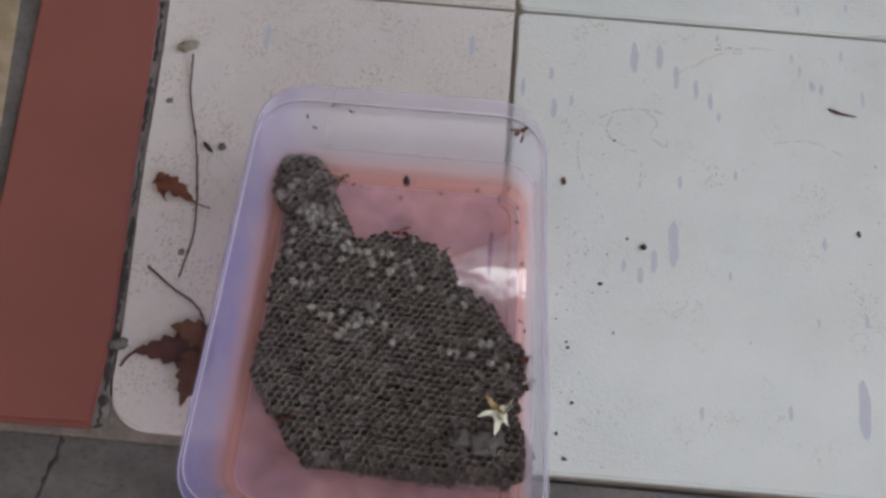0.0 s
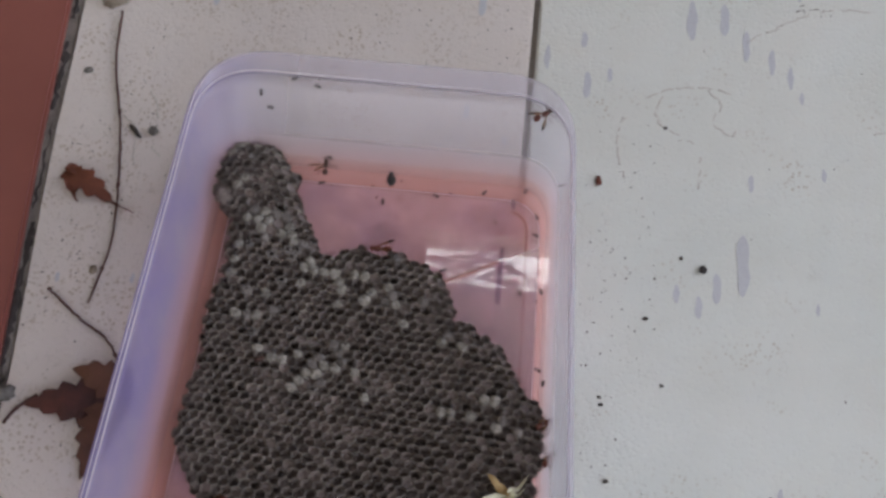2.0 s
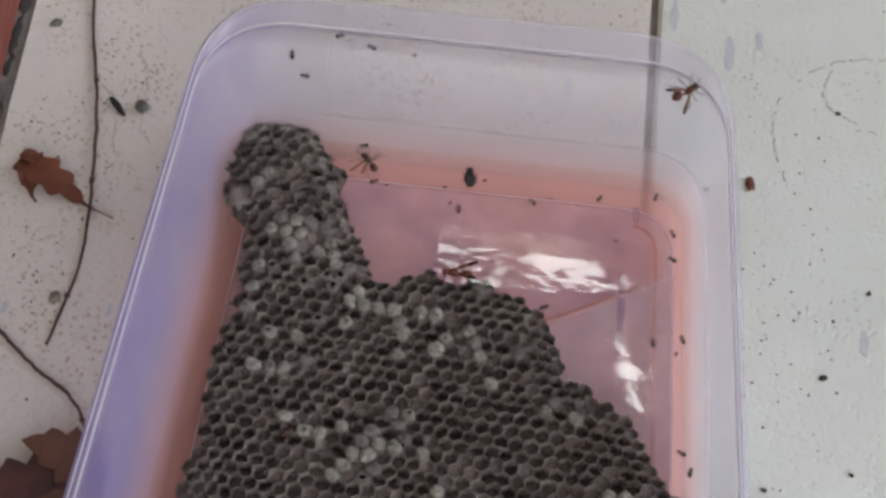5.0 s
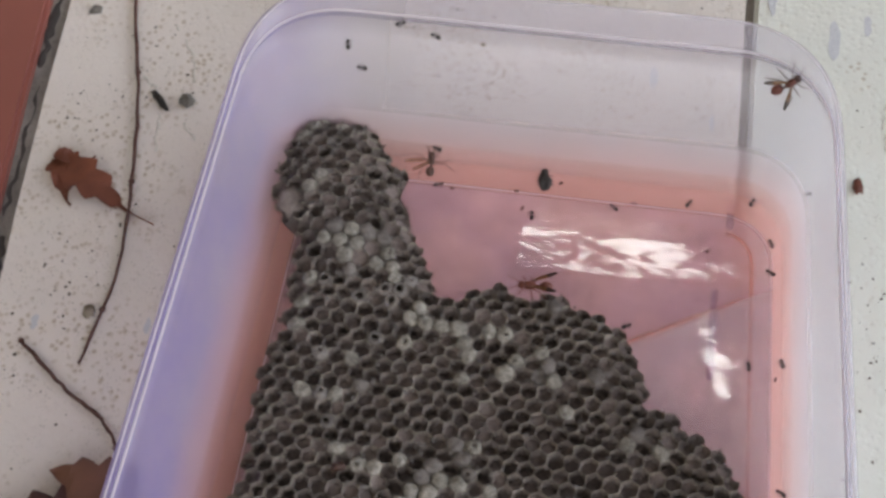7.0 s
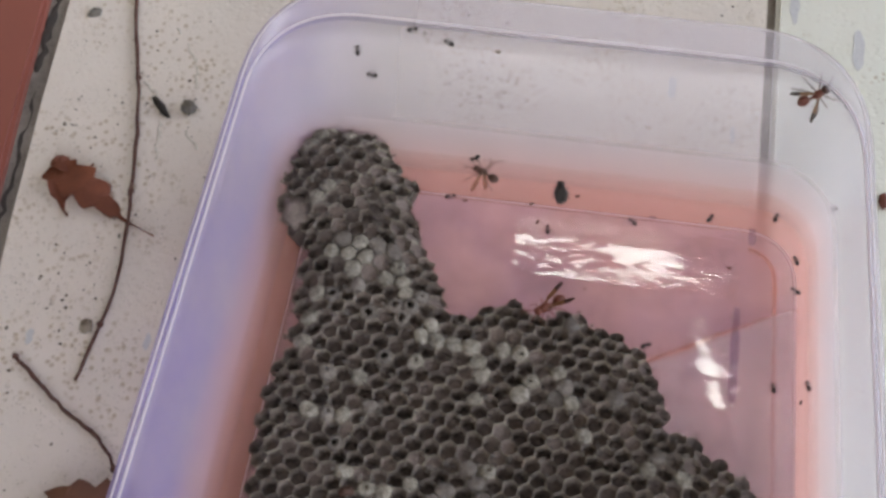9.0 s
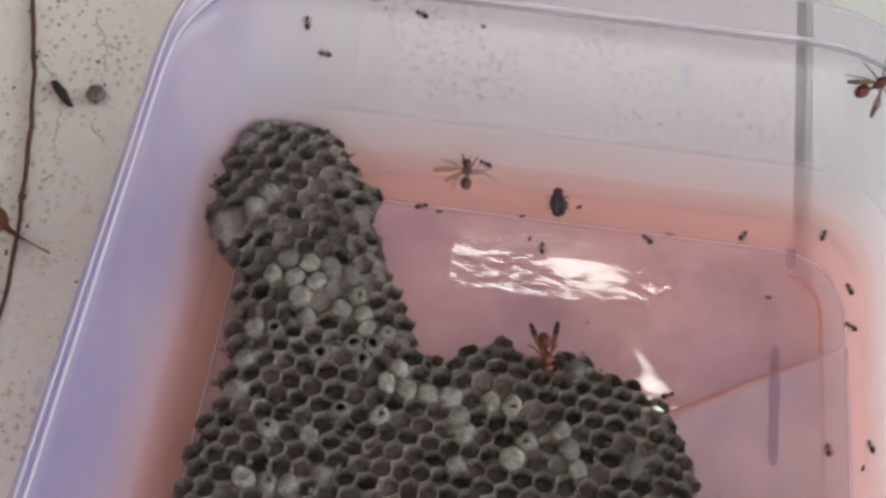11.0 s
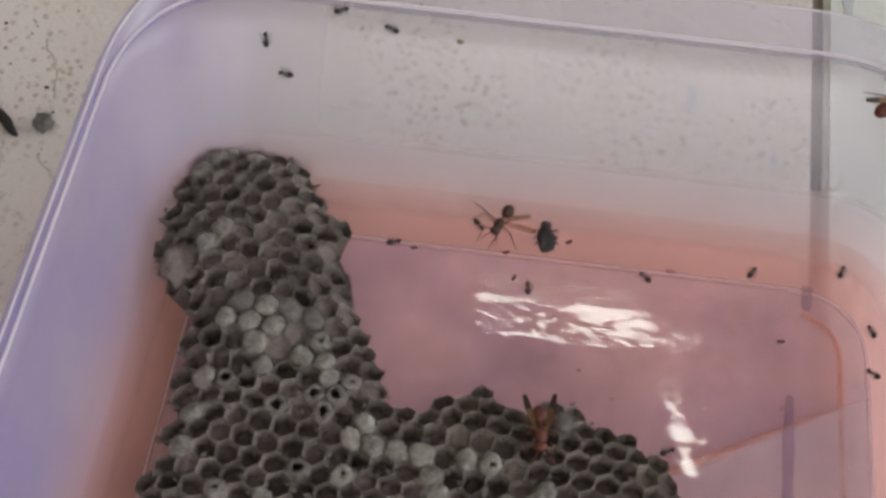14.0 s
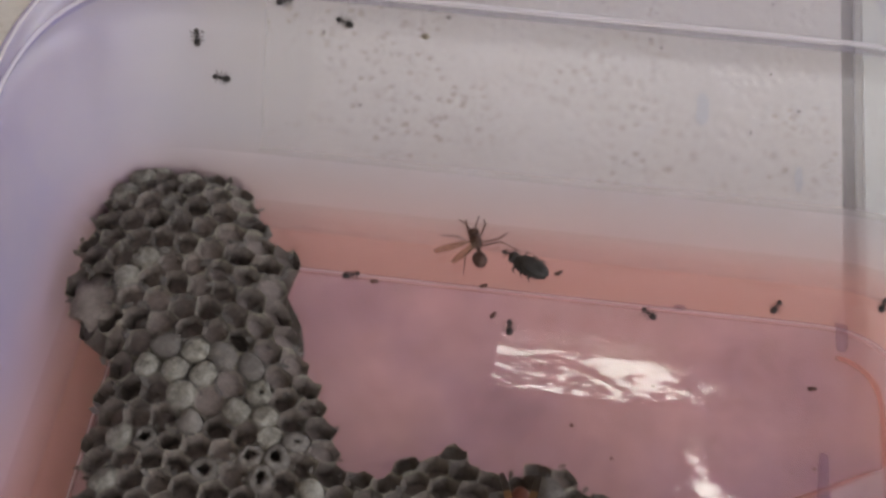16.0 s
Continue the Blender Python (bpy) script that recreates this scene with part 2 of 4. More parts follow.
# Base clouding carries the painted bluish reflection
PLASTIC_BASE = clear_material("milky_plastic_base", (0.99, 0.985, 0.99), (0.96, 0.93, 0.96), 0.50, 1.1, 0.2, 0.16, 0.1, grain=50, cloud=(0.66, 0.66, 0.84))
# Rim carries the same painted left-hand sheen
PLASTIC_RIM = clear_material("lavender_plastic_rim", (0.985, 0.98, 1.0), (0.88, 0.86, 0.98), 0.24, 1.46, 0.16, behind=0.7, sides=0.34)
PLASTIC_LINE = clear_material("plastic_edge_line", (0.99, 0.98, 0.99), (0.97, 0.94, 0.97), 0.6, 1.4, 0.15)
LIQUID = clear_material("pink_liquid", (1.0, 0.985, 0.98), (0.98, 0.76, 0.72), 0.02, 1.55, 0.006, ripple=0.010)
LIQUID_FOOT = clear_material("pink_liquid_foot", (1.0, 0.835, 0.84), (1.0, 0.58, 0.59), 0.28, 1.01, 0.3)
LIQUID_SIDE = clear_material("orange_pink_liquid_edge", (1.0, 0.84, 0.80), (1.0, 0.60, 0.545), 0.38, 1.01, 0.3, wedge=(0.0090, 0.0215))
ORANGE_LINE = clear_material("orange_line", (1.0, 0.88, 0.80), (1.0, 0.72, 0.62), 0.26, 1.2, 0.25)
PAPER = paper_material("nest_paper", (0.175, 0.147, 0.132), (0.265, 0.226, 0.204), (0.112, 0.093, 0.084))
PAPER_FLOOR = paper_material("cell_floor_paper", (0.180, 0.148, 0.137), (0.270, 0.225, 0.208), (0.110, 0.089, 0.082))
PAPER_RIM = paper_material("pale_cell_edge", (0.215, 0.196, 0.160), (0.345, 0.320, 0.268), (0.135, 0.120, 0.099))
PAPER_CAP = paper_material("silk_cap", (0.15, 0.139, 0.121), (0.42, 0.400, 0.355), (0.10, 0.087, 0.074), 420)
PAPER_GREY = paper_material("grey_crusted_paper", (0.145, 0.130, 0.122), (0.255, 0.233, 0.215), (0.09, 0.078, 0.072))
PAPER_BACK = paper_material("nest_backing", (0.07, 0.06, 0.052), (0.11, 0.095, 0.08), (0.04, 0.034, 0.03))
ANT_BLACK = skin_material("ant_black", (0.008, 0.007, 0.007), (0.020, 0.016, 0.015), 2500, 0.6)
BEETLE = skin_material("beetle_shell", (0.012, 0.011, 0.011), (0.035, 0.029, 0.027), 1500, 0.6)
WASP_RED = skin_material("wasp_rust", (0.075, 0.018, 0.010), (0.135, 0.033, 0.016), 1600, 0.45)
WASP_DARK = skin_material("wasp_dark_brown", (0.035, 0.014, 0.009), (0.07, 0.028, 0.017), 1600, 0.5)
WING = clear_material("amber_wing", (0.72, 0.55, 0.36), (0.24, 0.13, 0.06), 0.55, 1.4, 0.35)
WING_TIP = clear_material("dusky_wing_tip", (0.35, 0.27, 0.2), (0.07, 0.05, 0.04), 0.7, 1.4, 0.25)
WING_CLEAR = clear_material("smoky_wing", (0.84, 0.74, 0.66), (0.50, 0.38, 0.30), 0.20, 1.4, 0.3)
LEAF_RUST = skin_material("dry_leaf_rust", (0.11, 0.03, 0.015), (0.19, 0.06, 0.028), 120, 0.7)
LEAF_BROWN = skin_material("dry_leaf_brown", (0.065, 0.026, 0.015), (0.13, 0.055, 0.028), 60, 0.75)
LEAF_DARK = skin_material("dry_leaf_dark", (0.03, 0.012, 0.010), (0.10, 0.03, 0.02), 90, 0.7)
TWIG = skin_material("twig_bark", (0.055, 0.025, 0.022), (0.12, 0.055, 0.042), 500, 0.8)
PEBBLE = skin_material("grey_pebble", (0.10, 0.095, 0.085), (0.22, 0.21, 0.19), 500, 0.85, 0.8)
CLOD = skin_material("clay_clod", (0.20, 0.17, 0.13), (0.32, 0.28, 0.22), 300, 0.9, 0.9)
SOIL = skin_material("dark_soil", (0.03, 0.026, 0.022), (0.08, 0.066, 0.052), 900, 0.9, 0.6)
GRIT = skin_material("brown_grit", (0.06, 0.05, 0.04), (0.16, 0.13, 0.10), 700, 0.9, 0.6)
PETAL = skin_material("cream_petal", (0.66, 0.66, 0.44), (0.80, 0.80, 0.66), 300, 0.6)
PETAL_OLD = skin_material("yellowed_petal", (0.36, 0.24, 0.10), (0.52, 0.40, 0.2), 300, 0.7)
FOLIAGE = skin_material("green_leaf", (0.04, 0.08, 0.025), (0.07, 0.12, 0.04), 30, 0.6)


# ---- mesh helpers ----
def part(name, bm, material, parent, label=""):
    """Links a bmesh as one mesh object under a thing or a part. material: one, or a list for the faces' slots."""
    me = bpy.data.meshes.new(name)
    bm.to_mesh(me)
    bm.free()
    return part_mesh(name, me, material, parent, label)


def part_mesh(name, me, material, parent, label=""):
    if material is not None and not me.materials:
        for m in material if isinstance(material, (list, tuple)) else [material]:
            me.materials.append(m)
    ob = new(name, me)
    ob.parent = parent
    if label:
        ob["label"] = label
    return ob


def smooth(bm):
    for f in bm.faces:
        f.smooth = True
    return bm


def block(x0, x1, y0, y1, z0, z1, bevel=0.0, bm=None):
    bm = bm or bmesh.new()
    made = bmesh.ops.create_cube(bm, size=1.0)["verts"]
    for v in made:
        v.co = Vector(((x0 + x1) / 2 + v.co.x * (x1 - x0), (y0 + y1) / 2 + v.co.y * (y1 - y0), (z0 + z1) / 2 + v.co.z * (z1 - z0)))
    if bevel:
        edges = list({e for v in made for e in v.link_edges})
        bmesh.ops.bevel(bm, geom=edges, offset=bevel, segments=2, affect="EDGES")
    return bm


def slab(outline, z0, z1, bevel=0.0, jag=0.0):
    """An upright prism over a plan outline, its upper edge rounded off."""
    bm = bmesh.new()
    low = [bm.verts.new((x, y, z0)) for x, y in outline]
    high = [bm.verts.new((x + random.uniform(-jag, jag), y + random.uniform(-jag, jag), z1)) for x, y in outline]
    top = bm.faces.new(high)
    n = len(low)
    for i in range(n):
        bm.faces.new((low[i], low[(i + 1) % n], high[(i + 1) % n], high[i]))
    bm.faces.new(low[::-1])
    bm.normal_update()
    if bevel:
        bmesh.ops.bevel(bm, geom=list(top.edges), offset=bevel, segments=2, affect="EDGES")
    bmesh.ops.triangulate(bm, faces=[f for f in bm.faces if len(f.verts) > 4])
    return bm


def rounded(cx, cy, hx, hy, r, steps=8, ease=1.0, flat=0):
    """Plan points of a rounded rectangle."""
    pts = []
    for qx, qy, a0 in ((1, 1, 0), (-1, 1, 90), (-1, -1, 180), (1, -1, 270)):
        for i in range(steps + 1):
            a = radians(a0 + 90 * i / steps)
            c, d = math.cos(a), math.sin(a)
            pts.append((cx + qx * (hx - r) + r * math.copysign(abs(c) ** ease, c), cy + qy * (hy - r) + r * math.copysign(abs(d) ** ease, d)))
        ex, ey = ((-2 * qx * (hx - r), 0) if qx * qy > 0 else (0, -2 * qy * (hy - r)))
        x, y = pts[-1]
        pts += [(x + ex * k / (flat + 1), y + ey * k / (flat + 1)) for k in range(1, flat + 1)]
    return pts


def loft(rings, close=False, caps=(False, False), slots=None):
    """Faces between rings of equal length; rings are lists of 3D points."""
    bm = bmesh.new()
    vs = [[bm.verts.new(p) for p in ring] for ring in rings]
    n = len(vs[0])
    pairs = list(zip(vs, vs[1:])) + ([(vs[-1], vs[0])] if close else [])
    for k, (a, b) in enumerate(pairs):
        for i in range(n):
            f = bm.faces.new((a[i], a[(i + 1) % n], b[(i + 1) % n], b[i]))
            if slots:
                f.material_index = slots[k]
    if caps[0]:
        bm.faces.new(vs[0][::-1])
    if caps[1]:
        bm.faces.new(vs[-1])
    return smooth(bm)


def tube(points, radii, sides=6, bm=None):
    """A tapering round rod along points."""
    bm = bm or bmesh.new()
    pts = [Vector(p) for p in points]
    rings = []
    for i, p in enumerate(pts):
        d = (pts[min(i + 1, len(pts) - 1)] - pts[max(i - 1, 0)]).normalized()
        side = d.cross(Vector((0.01, 0.02, 1.0))).normalized()
        if side.length < 0.5:
            side = Vector((1, 0, 0))
        up = side.cross(d).normalized()
        r = radii[i] if isinstance(radii, (list, tuple)) else radii
        rings.append([bm.verts.new(p + r * (math.cos(2 * math.pi * k / sides) * side + math.sin(2 * math.pi * k / sides) * up)) for k in range(sides)])
    for a, b in zip(rings, rings[1:]):
        for k in range(sides):
            bm.faces.new((a[k], a[(k + 1) % sides], b[(k + 1) % sides], b[k]))
    bm.faces.new(rings[0][::-1])
    bm.faces.new(rings[-1])
    return smooth(bm)


def bead(sx, sy, sz, at=(0, 0, 0), rough=0.0, segs=10, rings=7, bm=None):
    """An egg of half sizes sx, sy, sz, roughened."""
    bm = bm or bmesh.new()
    made = bmesh.ops.create_uvsphere(bm, u_segments=segs, v_segments=rings, radius=1.0)["verts"]
    for v in made:
        k = 1 + rough * noise.noise(v.co * 1.7 + Vector((sx * 900, sy * 700, at[0] * 50)))
        v.co = Vector((at[0] + v.co.x * sx * k, at[1] + v.co.y * sy * k, at[2] + v.co.z * sz * k))
    return smooth(bm)


def spread(points, n):
    """n points evenly along a smooth curve through the given ones."""
    pts = [Vector(p) for p in points]
    out = []
    for k in range(n):
        u = k / (n - 1) * (len(pts) - 1)
        i = min(int(u), len(pts) - 2)
        a, b, c, d = pts[max(i - 1, 0)], pts[i], pts[i + 1], pts[min(i + 2, len(pts) - 1)]
        s = u - i
        out.append(0.5 * (2 * b + (c - a) * s + (2 * a - 5 * b + 4 * c - d) * s * s + (3 * b - a - 3 * c + d) * s ** 3))
    return out


def thing(name, label, category, at=(0, 0, 0), group="", kind=""):
    ob = new(name)
    ob.empty_display_size = 0.01
    ob.location = at
    return tagged(ob, label, category, group, kind)


def structure(name, bm, material, label, category):
    return tagged(part(name, bm, material, None), label, category, "", "structure")


# ---- ground: tiles, grout, red border, cement ----
structure("ground", block(-60, 60, -60, 60, -0.09, -0.03), CEMENT, "rough grey cement ground round the tiled porch floor", "ground")
structure("porch_bed", slab([(-1.6, 2.6), (-1.6, -0.370), (-0.2, -0.371), (2.4, -0.380), (2.4, 2.6)][::-1], -0.03, -0.0035), GROUT, "grey grout bed under the glazed tiles", "floor")
structure("cement_apron", slab([(-1.6, -0.3675), (-0.205, -0.3695), (0.03, -0.3735), (2.4, -0.390), (2.4, -2.6), (-1.6, -2.6)][::-1], -0.03, -0.005, 0.002), CEMENT, "cracked grey cement apron in front of the tiles", "floor")

floor_tiles = thing("tiled_floor", "worn off-white glazed floor tiles with grey joints", "floor", kind="structure")


def tile(x0, x1, y0, y1, r=0.006):
    cx, cy, hx, hy = (x0 + x1) / 2, (y0 + y1) / 2, (x1 - x0) / 2, (y1 - y0) / 2
    return part("tile", (slab(rounded(cx, cy, hx, hy, r, 4), -0.008, 0.0, 0.0014)), TILE, floor_tiles)


J, SEAM = 0.0016, 0.003
tile(SEAM + J, 0.372, -0.371, -J)
corner = [(-0.2365 + 0.0280 * (1 - math.cos(a)), -0.3300 - 0.0350 * math.sin(a)) for a in [radians(90 * i / 7) for i in range(8)]]
cut = [(SEAM - J, -J), (-0.2525, -J)] + [(-0.2525 + 0.0165 * k + 0.0008 * math.sin(9 * k), -J - 0.326 * k) for k in (0.15, 0.3, 0.45, 0.6, 0.75, 0.88)] + corner + [(SEAM - J, -0.3655)]
part("tile", slab(cut, -0.008, 0.0, 0.0014), TILE_WORN_TINTED, floor_tiles, "cut tile with a rounded broken corner")
tile(SEAM + J, 0.372, J, 0.372)
part("tile", slab([(SEAM - J, J), (SEAM - J, 0.372), (-0.272, 0.372), (-0.2525, J)], -0.008, 0.0, 0.0014), TILE_WORN_TINTED, floor_tiles)
tile(0.376, 0.746, -0.3745, -J)
tile(0.376, 0.746, J, 0.372)

# red painted border beside the tiles, its slight angle fitted to the camera's view
border = slab([(-0.363, 0.40), (-0.2780, 0.40), (-0.2585, 0.0), (-0.2545, -0.065), (-0.2505, -0.150), (-0.2460, -0.220), (-0.2410, -0.300), (-0.2430, -0.3655), (-0.2875, -0.3662), (-0.3255, -0.3660), (-0.3340, -0.19), (-0.3425, -0.02)][::-1], -0.03, 0.0035, 0.0016)
structure("red_border", border, RED, "smooth dull red painted cement border strip", "border")
structure("border_gap", slab([(-0.284, 0.40), (-0.262, 0.40), (-0.2480, 0.0), (-0.2400, -0.20), (-0.2330, -0.3645), (-0.247, -0.3645), (-0.262, 0.0)][::-1], -0.03, -0.0014, 0.0), MORTAR, "crumbled grey mortar joint beside the red border", "joint")
structure("side_cement", slab([(-0.378, 0.40), (-0.361, 0.40), (-0.3405, -0.02), (-0.3300, -0.23), (-0.340, -0.23), (-0.3600, -0.02)][::-1], -0.03, 0.0005, 0.001), CEMENT, "narrow grey cement strip along the red border", "border")
structure("ochre_edge", slab([(-1.6, 0.40), (-0.376, 0.40), (-0.358, -0.02), (-0.338, -0.24), (-0.34, -0.366), (-1.6, -0.366)][::-1], -0.03, 0.002, 0.001), OCHRE, "mottled ochre plaster floor beyond the border", "floor")

# Cracks are flat dark strips laid on the mortar and cement
for xa, ya, xb, yb, w in ((-0.2548, -0.020, -0.2520, -0.074, 0.0024), (-0.2512, -0.090, -0.2492, -0.137, 0.0027), (-0.2478, -0.145, -0.2455, -0.200, 0.0010), (-0.2440, -0.208, -0.2385, -0.340, 0.0030), (-0.2395, -0.342, -0.2385, -0.3645, 0.0035)):
    count = max(10, int(abs(yb - ya) / 0.003))
    pts = [(xa + (xb - xa) * i / count + random.uniform(-0.0009, 0.0009), ya + (yb - ya) * i / count, -0.0012) for i in range(count + 1)]
    crack = tube(pts, [w * (0.15 + 0.85 * random.random() ** 1.4) for _ in pts], 7)
    for v in crack.verts:
        v.co.z = -0.0013 + 0.25 * (v.co.z + 0.0012)
    tagged(part("mortar_crack", crack, GAP, None), "ragged black gap in the mortar beside the border", "crack", "mortar gaps", "structure")
pts = spread([(-0.2600, -0.3690, -0.0047), (-0.2603, -0.380, -0.0047), (-0.2625, -0.392, -0.0047), (-0.2660, -0.407, -0.0047), (-0.272, -0.430, -0.0047)], 16)
crack = tube([p + Vector((random.uniform(-0.001, 0.001), 0, 0)) for p in pts], [random.uniform(0.0006, 0.0017) for _ in pts], 6)
for v in crack.verts:
    v.co.z = -0.0049 + 0.3 * (v.co.z + 0.0047)
tagged(part("cement_crack", crack, GAP, None), "dark jagged crack across the cement", "crack", "", "structure")

# unseen porch above and round: ceiling gaps placed for the reflections, walls closing it off
roof = bmesh.new()
GAP_A = (-0.153, 0.282, 1.19, 1.325)
GAP_B = (0.185, 0.295, 0.95, 1.145)
for x0, x1, y0, y1 in ((-3, GAP_A[0], -3, 4), (0.40, 3, -3, 4), (GAP_A[0], 0.40, GAP_A[3], 4), (GAP_A[1], 0.40, GAP_A[2], GAP_A[3]), (GAP_A[0], 0.40, GAP_B[3], GAP_A[2]),
                       (GAP_A[0], GAP_B[0], GAP_B[2], GAP_B[3]), (GAP_B[1], 0.40, GAP_B[2], GAP_B[3]), (GAP_A[0], 0.40, -3, GAP_B[2])):
    block(x0, x1, y0, y1, 2.40, 2.48, bm=roof)
structure("ceiling", roof, CEILING_PAINT, "unseen plain ceiling with gaps that shape the reflected patches", "ceiling")
# Unseen ochre wall added close by to dim the left side
structure("unseen_wall_west", block(-1.30, -1.20, -3, 4, -0.03, 2.4), OCHRE, "unseen ochre wall added to dim the left side", "wall")
structure("unseen_wall_north", block(-3.0, 3.0, 4.0, 4.1, -0.03, 2.4), WALL_PAINT, "unseen plain wall closing the place behind", "wall")
east = block(3.0, 3.1, -3.0, -1.8, -0.03, 2.4)
for y0, y1, z0, z1 in ((1.8, 4.0, -0.03, 2.4), (-1.8, 1.8, -0.03, 0.4), (-1.8, 1.8, 2.3, 2.4)):
    block(3.0, 3.1, y0, y1, z0, z1, bm=east)
structure("unseen_wall_east", east, WALL_PAINT, "unseen plain wall with an opening for an added lamp", "wall")
south = block(-3.1, -0.6, -3.1, -3.0, -0.03, 2.4)
for x0, x1, z0, z1 in ((1.8, 3.1, -0.03, 2.4), (-0.6, 1.8, -0.03, 0.5), (-0.6, 1.8, 2.3, 2.4)):
    block(x0, x1, -3.1, -3.0, z0, z1, bm=south)
structure("unseen_wall_south", south, WALL_PAINT, "unseen plain wall with an opening for an added lamp", "wall")

# Unseen outer walls added to block sky light behind the lamps
structure("sky_block_east", block(3.7, 3.8, -4.4, 4.4, -0.03, 6.5), WALL_PAINT, "unseen tall wall added to block sky light", "wall")
structure("sky_block_south", block(-4.4, 3.7, -3.8, -3.7, -0.03, 6.5), WALL_PAINT, "unseen tall wall added to block sky light", "wall")


def leaf_screen():
    """Unseen leaf tufts added over the ceiling gaps to make the reflected patches ragged."""
    bm = bmesh.new()
    rng = random.Random(5)
    n = 0
    while n < 1000:
        u, v = rng.random(), rng.random()
        if n < 640:
            x, y = GAP_A[0] + 0.435 * u, GAP_A[3] - 0.135 * v
            core = math.hypot((u - 0.60) / 0.20, (v - 0.36 - 0.25 * (u - 0.6)) / 0.32)
            strip = v < 0.30 and u < 0.68
            tail = u > 0.6 and abs(v - 0.42 - 0.2 * math.sin(9 * u)) < 0.10
            cover = 0.03 if core < 1 else (0.09 if strip else (0.12 if tail else (0.30 if u < 0.75 else 1.0)))
        else:
            x, y = GAP_B[0] + 0.11 * u, GAP_B[3] - 0.195 * v
            cover = 0.10 if abs(u - 0.25 - 0.50 * v) < 0.27 - 0.12 * v + 0.06 * math.sin(23 * v + 1) else 1.0
        if rng.random() > cover:
            continue
        n += 1
        a, s = rng.gauss(-0.10, 0.20) + math.pi * rng.randrange(2), rng.uniform(0.006, 0.026)
        c = Vector((x, y, 2.41 + rng.uniform(-0.02, 0.06)))
        d, e = Vector((math.cos(a), math.sin(a), rng.uniform(-0.2, 0.2))), Vector((-math.sin(a), math.cos(a), rng.uniform(-0.2, 0.2)))
        p = [c - d * s, c - d * 0.2 * s + e * 0.20 * s, c + d * s, c - d * 0.2 * s - e * 0.20 * s]
        lo = [bm.verts.new(q) for q in p]
        hi = [bm.verts.new(q + Vector((0, 0, 0.002))) for q in p]
        bm.faces.new(lo), bm.faces.new(hi[::-1])
        for i in range(4):
            bm.faces.new((lo[i], hi[i], hi[(i + 1) % 4], lo[(i + 1) % 4]))
    tagged(part("reflection_leaves", bm, FOLIAGE, None), "unseen leaves added over the ceiling gaps to break up the reflections", "foliage", "", "stuff")


leaf_screen()

# ---- storage box ----
box = thing("storage_box", "translucent lavender plastic storage box standing on the tiles", "container")
RIM_Z, BASE_Z, LIQUID_Z = 0.0600, 0.0045, 0.0190
RIM_C, RIM_H = (-0.0690, -0.2900), (0.1015, 0.1580)
BASE_C, BASE_H = (-0.0650, -0.2895), (0.0838, 0.1220)


def wall_lean(u):
    """How far the wall has leaned out from the base to the rim's edge at a share u of its height; above it the flange."""
    if u <= 0.93:
        return 0.42 * u + 0.40 * u * u - (0.06 * (1 - max(u, 0) / 0.14) ** 2 if u < 0.14 else 0.0)
    return 0.7366 + 0.2634 * (u - 0.93) / 0.07


def box_ring(z, inset=0.0, r=None, steps=24):
    u = (z - BASE_Z) / (RIM_Z - BASE_Z)
    lean = wall_lean(u)
    bulge = 1 - max(0.0, 1 - max(u, -0.04)) ** 1.6
    cx, cy = (BASE_C[i] + (RIM_C[i] - BASE_C[i]) * k for i, k in ((0, bulge), (1, lean)))
    hx, hy = (BASE_H[i] + (RIM_H[i] - BASE_H[i]) * k - inset for i, k in ((0, bulge), (1, lean)))
    rad = (0.020 + 0.014 * lean if r is None else r) - inset
    taper = 0.040 + 0.035 * lean
    return [(cx + (x - cx) * (1 + taper * (cy - y) / hy), y, z) for x, y in rounded(cx, cy, hx, hy, 1.25 * rad, steps, 0.80, 12)]


WALL_TOP = 0.0560
levels = [0.0025, 0.0045, 0.007, 0.011, 0.017, 0.025, 0.034, 0.043, 0.050, WALL_TOP]
outer = [box_ring(z, 0.0008) for z in levels]
inner = [box_ring(z, 0.0022) for z in levels[::-1] if z > 0.004]
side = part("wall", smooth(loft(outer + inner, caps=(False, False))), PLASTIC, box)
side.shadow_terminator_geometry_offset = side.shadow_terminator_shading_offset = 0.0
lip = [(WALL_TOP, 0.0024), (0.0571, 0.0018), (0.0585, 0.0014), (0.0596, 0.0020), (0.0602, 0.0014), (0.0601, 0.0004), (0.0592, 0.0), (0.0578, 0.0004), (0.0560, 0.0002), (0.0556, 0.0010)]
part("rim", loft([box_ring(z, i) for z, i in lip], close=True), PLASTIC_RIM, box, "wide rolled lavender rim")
bottom = slab([(x, y) for x, y, z in box_ring(0.0045, 0.0024)], 0.0026, 0.0044)
part("base", bottom, PLASTIC_BASE, box)


